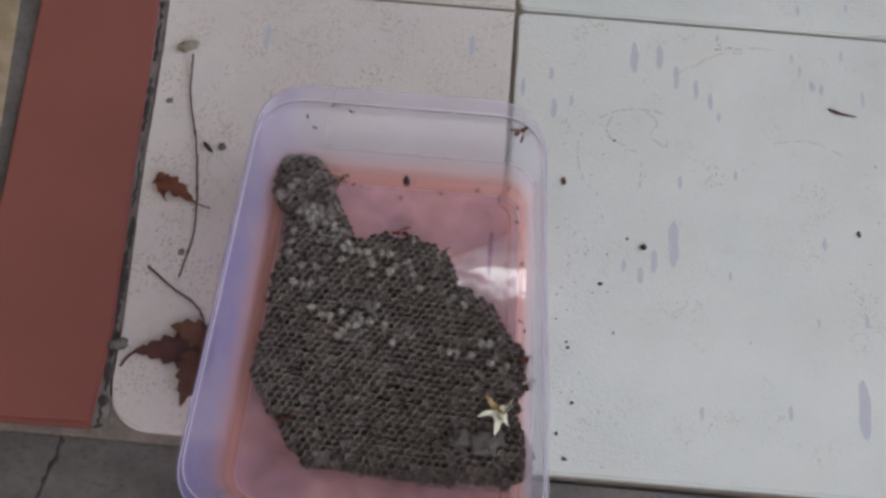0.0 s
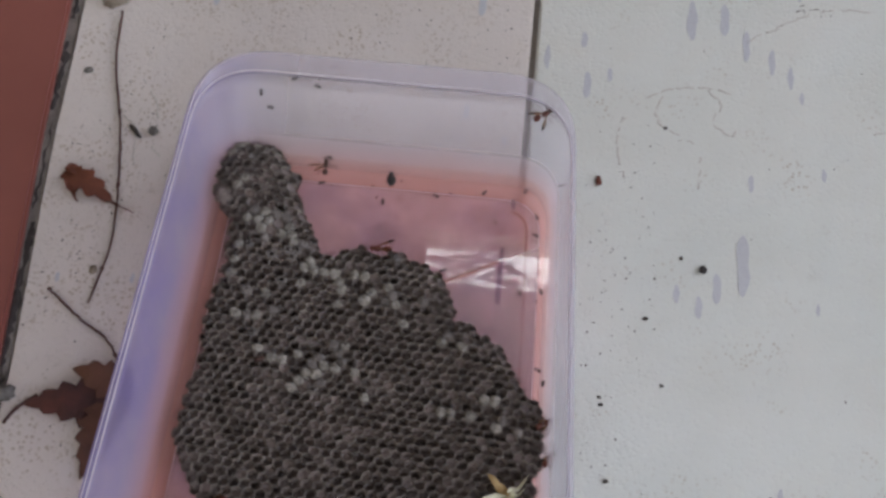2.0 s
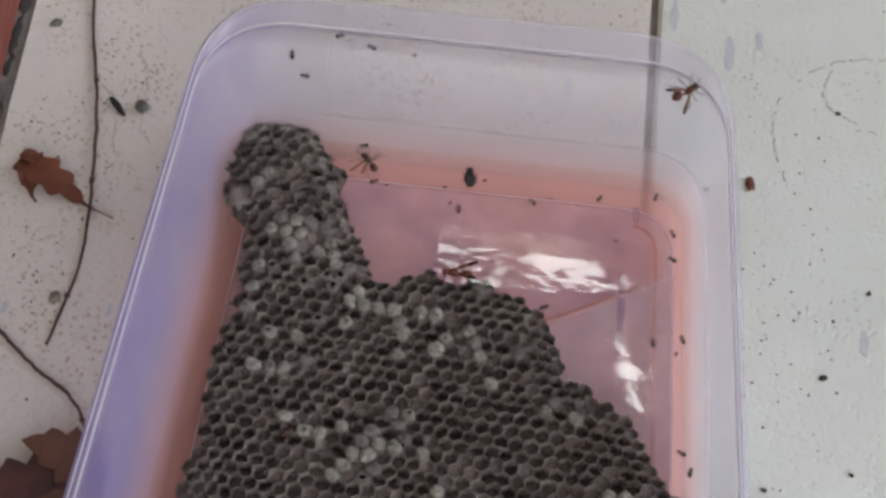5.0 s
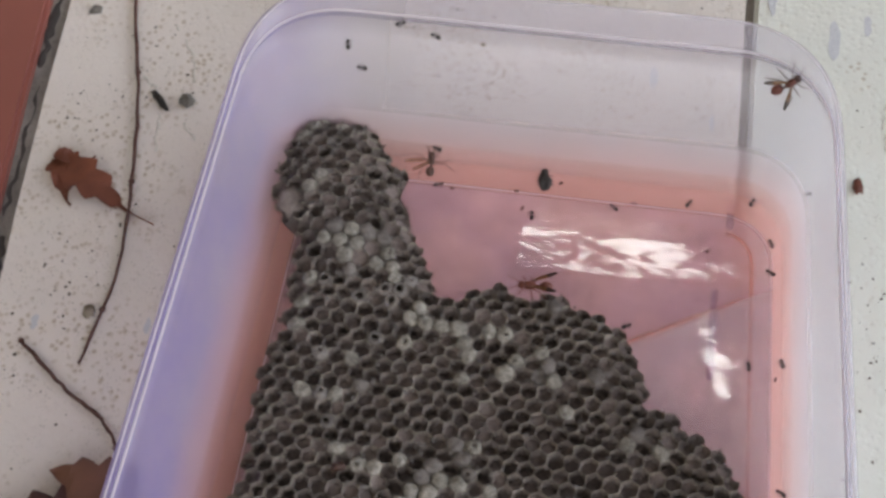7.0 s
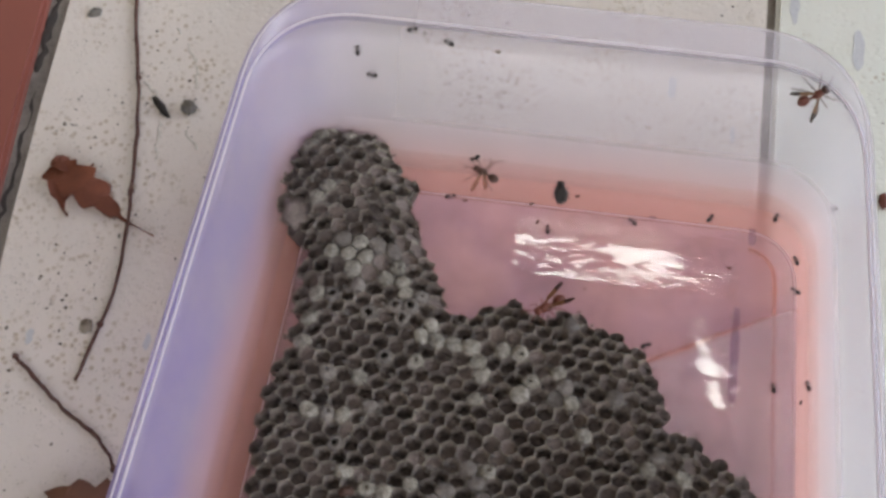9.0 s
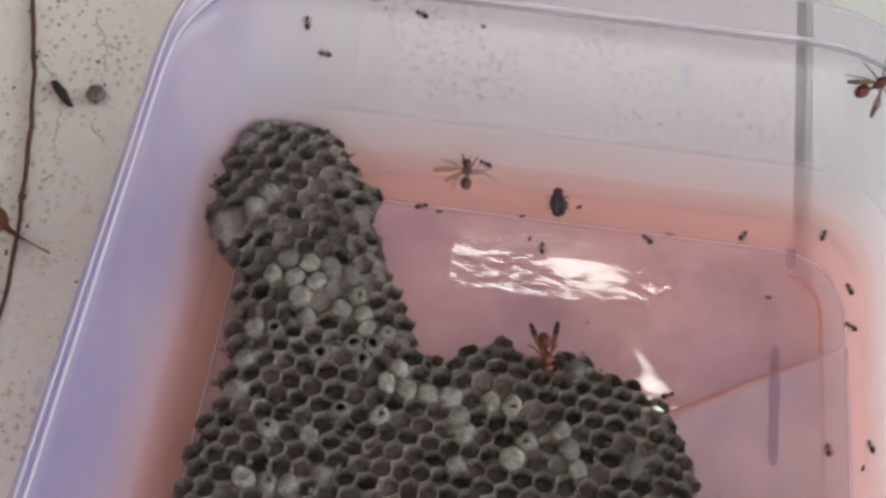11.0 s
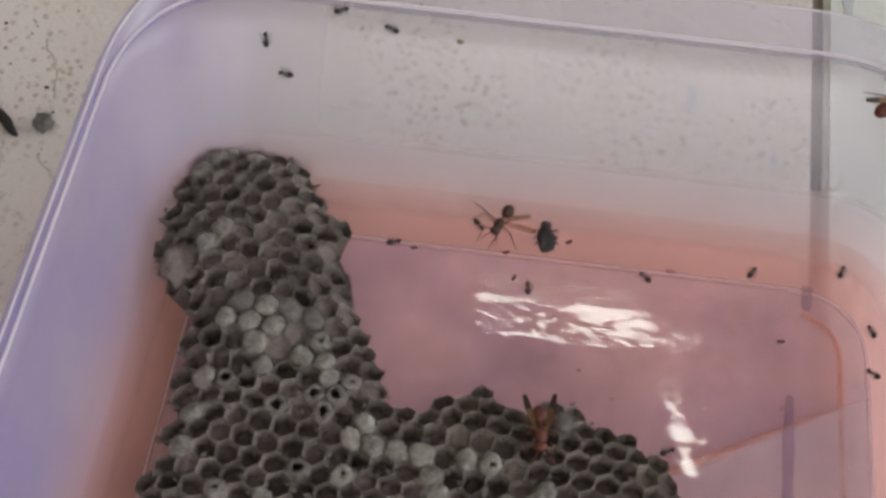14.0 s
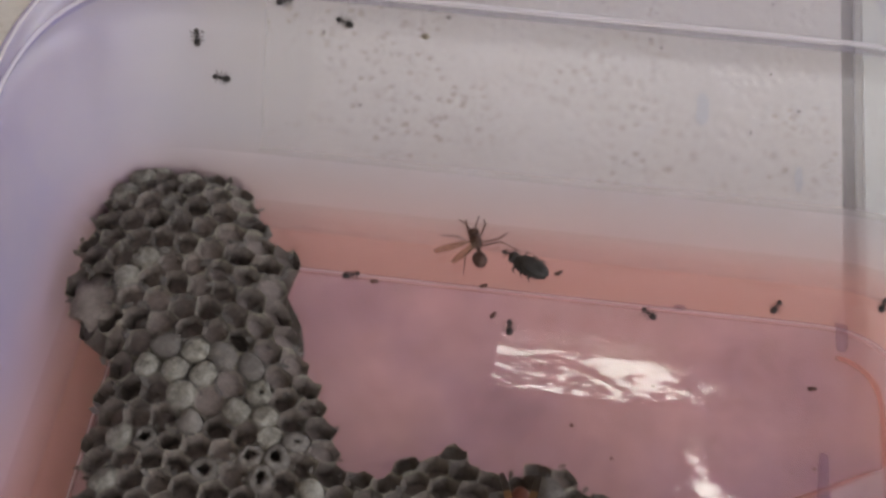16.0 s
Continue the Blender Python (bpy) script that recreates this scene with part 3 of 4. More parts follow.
def ring_rod(z, inset, r, material, name, label, first=-1.0):
    pts = box_ring(z, inset, steps=14)
    bm = bmesh.new()
    n = len(pts)
    rows = []
    for i in range(n):
        p, d = Vector(pts[i]), (Vector(pts[(i + 1) % n]) - Vector(pts[i - 1])).normalized()
        side = Vector((-d.y, d.x, 0))
        rows.append([bm.verts.new(p + r * (math.cos(a) * side + Vector((0, 0, math.sin(a))))) for a in (0, 1.57, 3.14, 4.71)])
    for i in range(n):
        a, b = rows[i], rows[(i + 1) % n]
        if pts[i][0] < first or pts[(i + 1) % n][0] < first:
            continue
        for k in range(4):
            bm.faces.new((a[k], a[(k + 1) % 4], b[(k + 1) % 4], b[k]))
    bmesh.ops.delete(bm, geom=[v for v in bm.verts if not v.link_faces], context="VERTS")
    part(name, smooth(bm), material, box, label)


# Two pale rods stand in for the rim's bright highlight lines
ring_rod(0.0568, 0.0023, 0.00050, PLASTIC_LINE, "rim_inner_highlight", "pale rod painting the highlight on the rim's inner edge")
ring_rod(0.0603, 0.0016, 0.00030, PLASTIC_LINE, "rim_top_highlight", "thin pale rod painting the highlight along the rim")
ring_rod(0.0052, 0.0026, 0.00055, PLASTIC_LINE, "base_ridge", "pale moulded ridge round the base")
# Inner ridge: the orange glow of refracted light is put into its colour
ring_rod(0.0050, 0.0090, 0.00060, ORANGE_LINE, "inner_ridge", "thin inner ridge, its refracted orange glow painted in", -0.002)
# Slanting orange line across the base
slant_line = spread([(-0.0345, -0.2260, 0.0050), (-0.022, -0.2195, 0.0050), (-0.008, -0.2110, 0.0050), (0.006, -0.2030, 0.0050)], 12)
part("base_slant_line", tube(slant_line, [0.0004, 0.0006, 0.0009, 0.0011, 0.0012, 0.0012, 0.0011, 0.0010, 0.0008, 0.0006, 0.0005, 0.0003], 6), ORANGE_LINE, box, "slanting orange line across the base")

# pale sheet beyond the orange line: the liquid's milky reflection painted in
pale = [(-0.0345, -0.2270), (-0.020, -0.2190), (-0.008, -0.2118), (0.004, -0.2045), (0.0150, -0.1985), (0.0158, -0.2120), (0.0160, -0.2600), (0.0165, -0.3300), (0.0180, -0.3900), (-0.0400, -0.3900), (-0.0400, -0.2700)][::-1]
part("veil_patch", slab(pale, 0.0058, 0.0060), VEIL, box, "pale sheet over the base, painted veil of reflected light")
# violet films laid on the base stand in for the joint seen through it
for x, y, w, h in ((-0.0042, -0.2180, 1.3, 17.0), (-0.0006, -0.1715, 1.3, 6.5), (-0.0330, -0.1715, 1.2, 0.6)):
    n = 24
    turns = [(math.cos(6.2832 * i / n), math.sin(6.2832 * i / n)) for i in range(n)]
    outline = [(x + w / 1000 * math.copysign(abs(c) ** 0.35, c) * (1 + 0.12 * math.sin(7 * d)), y + h / 1000 * d) for c, d in turns]
    part("violet_tone", slab(outline, 0.0062, 0.0064), SEAM_FILM, box, "faint violet film for the joint seen through the base")

liquid_rings = [box_ring(z, 0.0024) for z in (0.0056, 0.008, 0.011, 0.015, LIQUID_Z)]
pool = thing("pink_liquid", "thin clear pink liquid filling the lower box", "liquid")


def sheet(ring):
    bm = bmesh.new()
    bm.faces.new([bm.verts.new(p) for p in ring])
    return bm


part("edge", loft(liquid_rings), LIQUID_SIDE, pool, "orange-pink liquid along the walls")
part("surface", sheet(liquid_rings[-1]), LIQUID, pool, "still glossy surface")
part("foot", sheet(liquid_rings[0][::-1]), LIQUID_FOOT, pool, "pink depth over the base")

# fine specks settled on the base
verts, faces = [], []
settled = random.Random(8)
for _ in range(70):
    x, y, r = settled.uniform(-0.10, 0.012), settled.uniform(-0.26, -0.178), 0.00012 + 0.0004 * settled.random() ** 4
    n = len(verts)
    verts += [(x + dx * r * settled.uniform(0.6, 1.5), y + dy * r * settled.uniform(0.6, 1.5), 0.0046 + dz * r) for dx, dy, dz in ((1, 0, 0), (0, 1, 0), (-1, 0, 0), (0, -1, 0), (0, 0, 0.7), (0, 0, -0.3))]
    faces += [[n + i for i in f] for f in ((0, 1, 4), (1, 2, 4), (2, 3, 4), (3, 0, 4), (1, 0, 5), (2, 1, 5), (3, 2, 5), (0, 3, 5))]
me = bpy.data.meshes.new("sediment")
me.from_pydata(verts, [], faces)
tagged(part_mesh("sediment", me, GRIT, None), "fine dark specks settled under the pink liquid", "sediment", "", "stuff")

# ---- wasp nest comb ----
comb = thing("wasp_nest", "grey-brown paper wasp comb with open and capped cells", "wasp nest")
PITCH = 0.0050
COMB_TOP = 0.0240
OUTLINE = [(-147, -163), (-138, -161), (-127, -163), (-121, -168), (-115, -176), (-110, -185), (-110, -195), (-104, -203), (-99, -212), (-95, -223), (-94, -230), (-91, -225), (-86, -225),
           (-78, -221), (-72, -219), (-64, -224), (-58, -220), (-53, -222), (-42, -225), (-32, -230), (-29, -242), (-25, -257), (-18, -256), (-12, -263), (-3, -267), (9, -285), (21, -302),
           (22, -318), (18, -344), (26, -361), (28, -376), (23, -388), (-18, -391), (-65, -388), (-103, -389), (-118, -374), (-124, -361), (-140, -346), (-146, -328), (-142, -295),
           (-141, -258), (-138, -240), (-139, -218), (-137, -211), (-144, -200), (-150, -191), (-149, -175)]


def edge_distance(x, y):
    """How far a place on the comb lies from its outline, in metres."""
    best = 1.0
    n = len(OUTLINE)
    for i in range(n):
        ax, ay = OUTLINE[i][0] / 1000, OUTLINE[i][1] / 1000
        bx, by = OUTLINE[(i + 1) % n][0] / 1000, OUTLINE[(i + 1) % n][1] / 1000
        s = max(0.0, min(1.0, ((x - ax) * (bx - ax) + (y - ay) * (by - ay)) / ((bx - ax) ** 2 + (by - ay) ** 2)))
        best = min(best, math.hypot(x - ax - s * (bx - ax), y - ay - s * (by - ay)))
    return best


def inside(x, y):
    hit = False
    n = len(OUTLINE)
    for i in range(n):
        (xa, ya), (xb, yb) = OUTLINE[i], OUTLINE[(i + 1) % n]
        if (ya > y) != (yb > y) and x < xa + (y - ya) * (xb - xa) / (yb - ya):
            hit = not hit
    return hit


def comb_height(x, y):
    """The comb's face: gently warped, the narrow end domed."""
    z = COMB_TOP + 0.0016 * noise.noise(Vector((x * 22, y * 22, 0.3))) + 0.0007 * noise.noise(Vector((x * 90, y * 90, 4.0)))
    depth_in = edge_distance(x, y) * (1 if inside(1000 * x, 1000 * y) else -1)
    z -= 0.0030 * min(1.4, max(0.0, 1 - depth_in / 0.0085)) ** 2
    dome = ((x + 0.130) ** 2 / 0.026 ** 2 + (y + 0.188) ** 2 / 0.034 ** 2)
    return z + 0.0065 * max(0.0, 1 - dome) - (0.002 if y > -0.172 else 0.0) * min(1.0, (y + 0.172) / 0.008)


TURN = radians(-4)


@functools.lru_cache(None)
def middle(row, col):
    """The centre of one cell of the slightly irregular six-sided grid."""
    u, v = (col + 0.5 * (row % 2)) * PITCH, row * PITCH * 0.866
    x = -0.0605 + u * math.cos(TURN) - v * math.sin(TURN)
    y = -0.285 + u * math.sin(TURN) + v * math.cos(TURN)
    x += 0.0015 * noise.noise(Vector((x * 60, y * 60, 1.0)))
    y += 0.0015 * noise.noise(Vector((x * 60, y * 60, 7.0)))
    loose = 0.00052 if y > -0.209 else 0.00030
    return x + loose * math.sin(91.7 * row + 13.1 * col), y + loose * math.sin(57.3 * row + 71.9 * col)


def neighbours(row, col):
    o = row % 2
    return [(row, col + 1), (row + 1, col + o), (row + 1, col + o - 1), (row, col - 1), (row - 1, col + o - 1), (row - 1, col + o)]


@functools.lru_cache(None)
def meeting(key):
    """The corner where three cells meet, on the comb's face."""
    pts = [middle(*k) for k in key]
    x, y = sum(p[0] for p in pts) / 3, sum(p[1] for p in pts) / 3
    return Vector((x, y, comb_height(x, y) + 0.00055 * math.sin(5000 * x + 3100 * y)))


def corners(row, col):
    ring = neighbours(row, col)
    return [meeting(tuple(sorted(((row, col), ring[i], ring[(i + 1) % 6])))) for i in range(6)]


cells = []
for row in range(-60, 60):
    for col in range(-50, 50):
        x, y = middle(row, col)
        if inside(1000 * x, 1000 * y) or edge_distance(x, y) < 0.0016:
            cells.append((row, col))


def tilt_at(x, y):
    e = 0.002
    gx = (comb_height(x + e, y) - comb_height(x - e, y)) / (2 * e)
    gy = (comb_height(x, y + e) - comb_height(x, y - e)) / (2 * e)
    steep = math.hypot(gx, gy)
    ease = min(1.0, 0.38 / steep) if steep > 0 else 1.0
    return Vector((-gx * ease, -gy * ease, 1)).normalized()


def mouth(row, col, soften):
    """The cell's outline of twelve points round its centre; soften draws the corners in."""
    pts = corners(row, col)
    c = sum(pts, Vector()) / 6
    out = []
    for i in range(6):
        out += [(pts[i] - c) * (1 - soften), ((pts[i] + pts[(i + 1) % 6]) / 2 - c) * (1 + 0.4 * soften)]
    return c, out


def cell_shape(rng, row, col, depth):
    """An open paper tube that shares its walls with its neighbours, its mouth pale and uneven."""
    c, sharp = mouth(row, col, 0.0)
    c, soft = mouth(row, col, 0.035)
    axis = (tilt_at(c.x, c.y) + Vector((rng.uniform(-0.10, 0.10), rng.uniform(-0.10, 0.10), 0))).normalized()
    lip = rng.uniform(-0.00025, 0.00045)
    wall = rng.uniform(0.948, 0.972)
    rough = 0.00022 + (0.00028 if c.y > -0.209 else 0) + (0.00045 if edge_distance(c.x, c.y) < 0.004 else 0)
    bands = ((sharp, 0.93, -0.0125), (sharp, 0.995, -0.0007), (sharp, 0.990, 0.00005), (soft, wall, lip), (soft, wall - 0.02, -0.0004), (soft, 0.80, -depth))
    verts = [c + p * k + axis * (z + (rng.uniform(-rough, rough) if i in (2, 3) else 0)) for i, (ring, k, z) in enumerate(bands) for p in ring]
    n = len(sharp)
    faces = [(b * n + i, b * n + (i + 1) % n, (b + 1) * n + (i + 1) % n, (b + 1) * n + i) for b in range(5) for i in range(n)] + [tuple(range(5 * n, 6 * n))]
    slots = [1 if b == 2 else 0 for b in range(5) for i in range(n)] + [2]
    return c, verts, faces, slots


def cap_shape(rng, row, col, kind):
    """A low silk lid over a cell: 0 whole, 1 pierced, 2 torn open, 3 sunken."""
    c, ring = mouth(row, col, 0.10)
    axis = tilt_at(c.x, c.y)
    high = rng.uniform(0.0006, 0.0015) if kind != 3 else -0.0008
    size = rng.uniform(0.92, 1.06) if kind != 3 else 0.90
    off = Vector((rng.uniform(-0.0005, 0.0005), rng.uniform(-0.0005, 0.0005), 0))
    ring = [p * rng.uniform(0.90, 1.06) for p in ring]
    if kind == 2:
        bands = ((1.0, -0.0012), (1.0, 0.0001), (0.86, 0.5 * high), (0.55, 0.75 * high), (0.48, 0.3 * high))
    elif kind == 1:
        bands = ((1.0, -0.0012), (1.0, 0.0001), (0.86, 0.55 * high), (0.58, 0.92 * high), (0.24, high), (0.20, 0.4 * high))
    else:
        bands = ((1.0, -0.0012), (1.0, 0.0001), (0.86, 0.55 * high), (0.60, 0.9 * high), (0.30, high))
    ragged = [rng.uniform(0.55, 1.25) for _ in ring]
    verts = []
    for b, (k, z) in enumerate(bands):
        for i, p in enumerate(ring):
            tear = ragged[i] if kind == 2 and b >= 3 else 1.0
            shift = off * (1 - k) * (1.4 if kind in (0, 1) else 0.6)
            verts.append(c + p * (k * size * tear) + shift + axis * (0.0002 + z + rng.uniform(-0.00026, 0.00026)))
    n = len(ring)
    faces = [(b * n + i, b * n + (i + 1) % n, (b + 1) * n + (i + 1) % n, (b + 1) * n + i) for b in range(len(bands) - 1) for i in range(n)]
    if kind in (0, 3):
        faces.append(tuple(range((len(bands) - 1) * n, len(bands) * n)))
    return c, verts, faces


def mesh_from(name, c, verts, faces, slots, materials, rounded_look):
    me = bpy.data.meshes.new(name)
    me.from_pydata([v - c for v in verts], [], faces)
    for m in materials:
        me.materials.append(m)
    for p, k in zip(me.polygons, slots):
        p.material_index = k
        p.use_smooth = rounded_look
    return me


rng = random.Random(11)
CAPPED = [(-146, -163), (-141, -162), (-132, -166), (-143, -173), (-141, -168), (-136, -189), (-138, -193), (-127, -206), (-122, -205), (-117, -205), (-113, -207), (-124, -210), (-120, -213),
          (-126, -214), (-129, -211), (-122, -217), (-112, -215), (-107, -218), (-133, -224), (-107, -223), (-98, -230), (-135, -234), (-119, -221), (-137, -242), (-95, -234), (-56, -224)]
CAPPED_BODY = [(-90, -234), (-98, -236), (-85, -235), (-76, -236), (-81, -240), (-81, -245), (-60, -242), (-56, -245), (-53, -248), (-70, -248), (-82, -252), (-40, -249), (-126, -264), (-111, -259),
               (-117, -249), (-119, -264), (-49, -261), (-27, -263), (-28, -269), (-20, -272), (-19, -306), (-7, -295), (0, -299), (3, -305), (1, -311), (10, -314)]
CAPPED_FACE = [(-113, -282), (-108, -286), (-95, -284), (-91, -291), (-95, -297), (-82, -276), (-78, -281), (-83, -289), (-85, -295), (-68, -288), (-84, -282), (-88, -293), (-86, -300), (-98, -302), (-64, -302),
               (-101, -287), (-89, -286), (-80, -287), (-24, -304), (-13, -309)]
PIERCED = [(-110, -210), (-100, -222), (-98, -242), (-67, -236), (-64, -244), (-126, -253), (-123, -262), (-106, -286), (-74, -277), (-74, -282)]
TORN = [(-129, -222), (-110, -226), (-103, -227), (-105, -231), (-114, -229), (-108, -229), (-109, -241), (-120, -274), (-85, -302)]
SUNKEN = [(-58, -249), (-134, -175)]


def nearest_cell(cx, cy):
    return min(cells, key=lambda k: (middle(*k)[0] - cx / 1000) ** 2 + (middle(*k)[1] - cy / 1000) ** 2)


lids, built = {}, {}
for spots, kind in ((PIERCED, 1), (TORN, 2), (SUNKEN, 3), (CAPPED + CAPPED_BODY + CAPPED_FACE, 0)):
    for spot in spots:
        lids.setdefault(nearest_cell(*spot), kind)
order = sorted(cells, key=lambda k: -middle(*k)[1] - 0.25 * middle(*k)[0])
near = set(order[:300])
verts, faces, slots = [], [], []
for row, col in cells:
    x, y = middle(row, col)
    crusted = any(k in lids for k in neighbours(row, col)) and rng.random() < 0.35
    torn = rng.random() < (0.70 if y > -0.209 else 0.18)
    depth = rng.uniform(0.0010, 0.0024) if torn else rng.uniform(0.0024, 0.0046)
    c, v, f, m = cell_shape(rng, row, col, depth)
    if (row, col) in near:
        ob = part_mesh("cell", mesh_from("cell", c, v, f, m, [PAPER, PAPER_GREY if crusted else PAPER_RIM, PAPER_FLOOR], False), None, comb)
        ob.location = c
        built[(row, col)] = ob
    else:
        base = len(verts)
        verts += v
        faces += [[base + k for k in q] for q in f]
        slots += m
me = mesh_from("cells", Vector(), verts, faces, slots, [PAPER, PAPER_RIM, PAPER_FLOOR], False)
ob = part_mesh("lower_comb", me, None, comb, "rows of open grey paper cells")
ob["kind"] = "stuff"
for (row, col), kind in lids.items():
    c, v, f = cap_shape(rng, row, col, kind)
    dirty = kind in (2, 3) or (rng.random() < 0.25 and c.y < -0.18)
    ob = part_mesh("cap", mesh_from("cap", c, v, f, [0] * len(f), [PAPER_GREY if dirty else PAPER_CAP], True), None, built.get((row, col), comb), "dirty grey cell cap" if dirty else "pale silk cell cap")
    ob.location = c - built[(row, col)].location if (row, col) in built else c

# frayed flakes of paper standing on the cell mouths
verts, faces = [], []
for row, col in cells:
    x, y = middle(row, col)
    for _ in range(3 if y > -0.209 else (2 if any(k in lids for k in neighbours(row, col)) else (1 if rng.random() < 0.5 else 0))):
        p = rng.choice(corners(row, col)) + Vector((rng.uniform(-0.0011, 0.0011), rng.uniform(-0.0011, 0.0011), rng.uniform(-0.0002, 0.0003)))
        a, size = rng.uniform(0, 6.28), rng.uniform(0.0005, 0.0015)
        d = Vector((math.cos(a), math.sin(a), rng.uniform(-0.2, 0.5))) * size
        e = Vector((-math.sin(a), math.cos(a), rng.uniform(-0.3, 0.3))) * size * rng.uniform(0.25, 0.6)
        n = len(verts)
        flat = [p - d, p - 0.2 * d + e, p + d + 0.3 * e, p + 0.3 * d - e]
        verts += flat + [q - Vector((0, 0, 0.00012)) for q in flat]
        faces += [(n, n + 1, n + 2, n + 3), (n + 7, n + 6, n + 5, n + 4)] + [(n + i, n + 4 + i, n + 4 + (i + 1) % 4, n + (i + 1) % 4) for i in range(4)]
ob = part_mesh("paper_fray", mesh_from("flakes", Vector(), verts, faces, [0] * len(faces), [PAPER_GREY], False), None, comb, "frayed flakes of grey paper")
ob["kind"] = "stuff"

backing = slab([((x + 62) * 0.93 / 1000 - 0.062, (y + 285) * 0.945 / 1000 - 0.285) for x, y in OUTLINE][::-1], 0.0048, 0.0150, 0.002, 0.0006)
part("backing", backing, PAPER_BACK, comb, "dark paper backing of the comb")
for fx, fy, fw, fh in ((-0.0136, -0.3650, 0.0075, 0.0062), (0.0008, -0.3655, 0.0085, 0.0072)):
    scrap = bead(fw, fh, 0.0026, (fx, fy, COMB_TOP + 0.0006), 1.1, 22, 15)
    part("paper_flap", scrap, PAPER_GREY, comb, "torn grey paper flap")
scrap = bead(0.0046, 0.0058, 0.0020, (-0.1440, -0.1965, COMB_TOP + 0.0004), 0.6, 14, 9)
part("paper_smear", scrap, PAPER, comb, "smooth grey patch of paper")


# ---- insects ----
def wing_bm(length, width, sweep, lift, tip):
    bm = bmesh.new()
    n = 9
    rows = []
    for i in range(n):
        u = i / (n - 1)
        w = width * math.sin(math.pi * (0.10 + 0.76 * u ** 0.9)) * (0.45 + 0.55 * u)
        c = Vector((-u * length * math.cos(sweep), u * length * math.sin(sweep), lift * u * length))
        e = Vector((math.sin(sweep), math.cos(sweep), 0)) * w * 0.5
        rows.append([bm.verts.new(c - e), bm.verts.new(c + e), bm.verts.new(c + e + Vector((0, 0, 0.00006))), bm.verts.new(c - e + Vector((0, 0, 0.00006)))])
    for k, (a, b) in enumerate(zip(rows, rows[1:])):
        for i in range(4):
            f = bm.faces.new((a[i], a[(i + 1) % 4], b[(i + 1) % 4], b[i]))
            f.material_index = 1 if k >= n - 1 - tip else 0
    bm.faces.new(rows[0][::-1])
    f = bm.faces.new(rows[-1])
    f.material_index = 1
    return bm


def wasp(name, label, body, dark, wings, spread_angle, legs, size=1.0, curl=0.0, lift=0.12, sweeps=None):
    """A slim wasp facing +x, about 11 mm long; legs: a list of knee and foot reaches."""
    w = thing(name, label, "wasp")
    s = size
    part("head", bead(0.0011 * s, 0.0014 * s, 0.0010 * s, (0.0040 * s, 0, 0.0014 * s)), dark, w)
    part("thorax", bead(0.0021 * s, 0.0014 * s, 0.0013 * s, (0.0015 * s, 0, 0.0014 * s), 0.1), body, w)
    belly = tube([(-0.0004 * s, 0, 0.0013 * s), (-0.0014 * s, 0, 0.0012 * s)], [0.0005 * s, 0.0003 * s], 8)
    bead(0.0021 * s, 0.0017 * s, 0.0015 * s, (-0.0033 * s, curl * s, 0.0012 * s), 0.05, 12, 8, belly)
    part("abdomen", belly, body, w)
    for side in (1, -1):
        part("wing", wing_bm((0.0092 if sweeps else 0.0078) * s, (0.0024 if sweeps else 0.0018) * s, sweeps[side > 0] if sweeps else side * spread_angle, lift, 3), wings, w).location = (0.0012 * s, side * 0.0009 * s, 0.0024 * s)
        part("antenna", tube([(0.0047 * s, side * 0.0005 * s, 0.0018 * s), (0.0064 * s, side * 0.0014 * s, 0.0022 * s), (0.0082 * s, side * 0.0024 * s, 0.0016 * s)], [0.00016 * s, 0.00013 * s, 0.00010 * s], 5), dark, w)
    for k, (x0, kx, ky, fx, fy) in enumerate(legs):
        side = 1 if k % 2 == 0 else -1
        part("leg", tube([(x0 * s, side * 0.001 * s, 0.0008 * s), (kx * s, side * ky * s, 0.0022 * s), (fx * s, side * fy * s, 0.0001)], [0.00022 * s, 0.00017 * s, 0.00011 * s], 5), dark, w)
    return w


LEGS_WIDE = [(0.0026, 0.0045, 0.0035, 0.0062, 0.0050), (0.0026, 0.0042, 0.0036, 0.0055, 0.0056), (0.0014, 0.0012, 0.0044, 0.0006, 0.0068),
             (0.0014, 0.0014, 0.0042, 0.0012, 0.0064), (0.0004, -0.0016, 0.0042, -0.0046, 0.0062), (0.0004, -0.0012, 0.0044, -0.0040, 0.0066)]
wall_wasp = wasp("wasp", "rust-red wasp with dusky wing tips clinging to the box wall", WASP_RED, WASP_DARK, [WING, WING_TIP], radians(38), LEGS_WIDE, 1.0, 0.0006)
wall_wasp.matrix_basis = Matrix.Translation((0.0098, -0.1500, 0.0522)) @ pose(0, 0, 0, 58, 0, 0) @ pose(0, 0, 0, 0, 0, 42)
LEGS_NEAR = [tuple(v * k for v, k in zip(row, (1, 0.85, 0.62, 0.80, 0.58))) for row in LEGS_WIDE]
comb_wasp = wasp("wasp", "orange-red wasp with half-spread wings crawling on the comb", WASP_RED, WASP_RED, [WING, WING_TIP], radians(17), LEGS_NEAR, 1.05, 0.0, 0.25)
LEGS_LIMP = [(0.0026, 0.0060, 0.0012, 0.0092, 0.0004), (0.0026, 0.0050, 0.0030, 0.0086, 0.0034), (0.0014, 0.0034, 0.0040, 0.0060, 0.0072),
             (0.0014, 0.0004, 0.0046, 0.0030, 0.0078), (0.0004, -0.0020, 0.0034, -0.0058, 0.0048), (0.0004, -0.0004, 0.0050, -0.0028, 0.0094)]
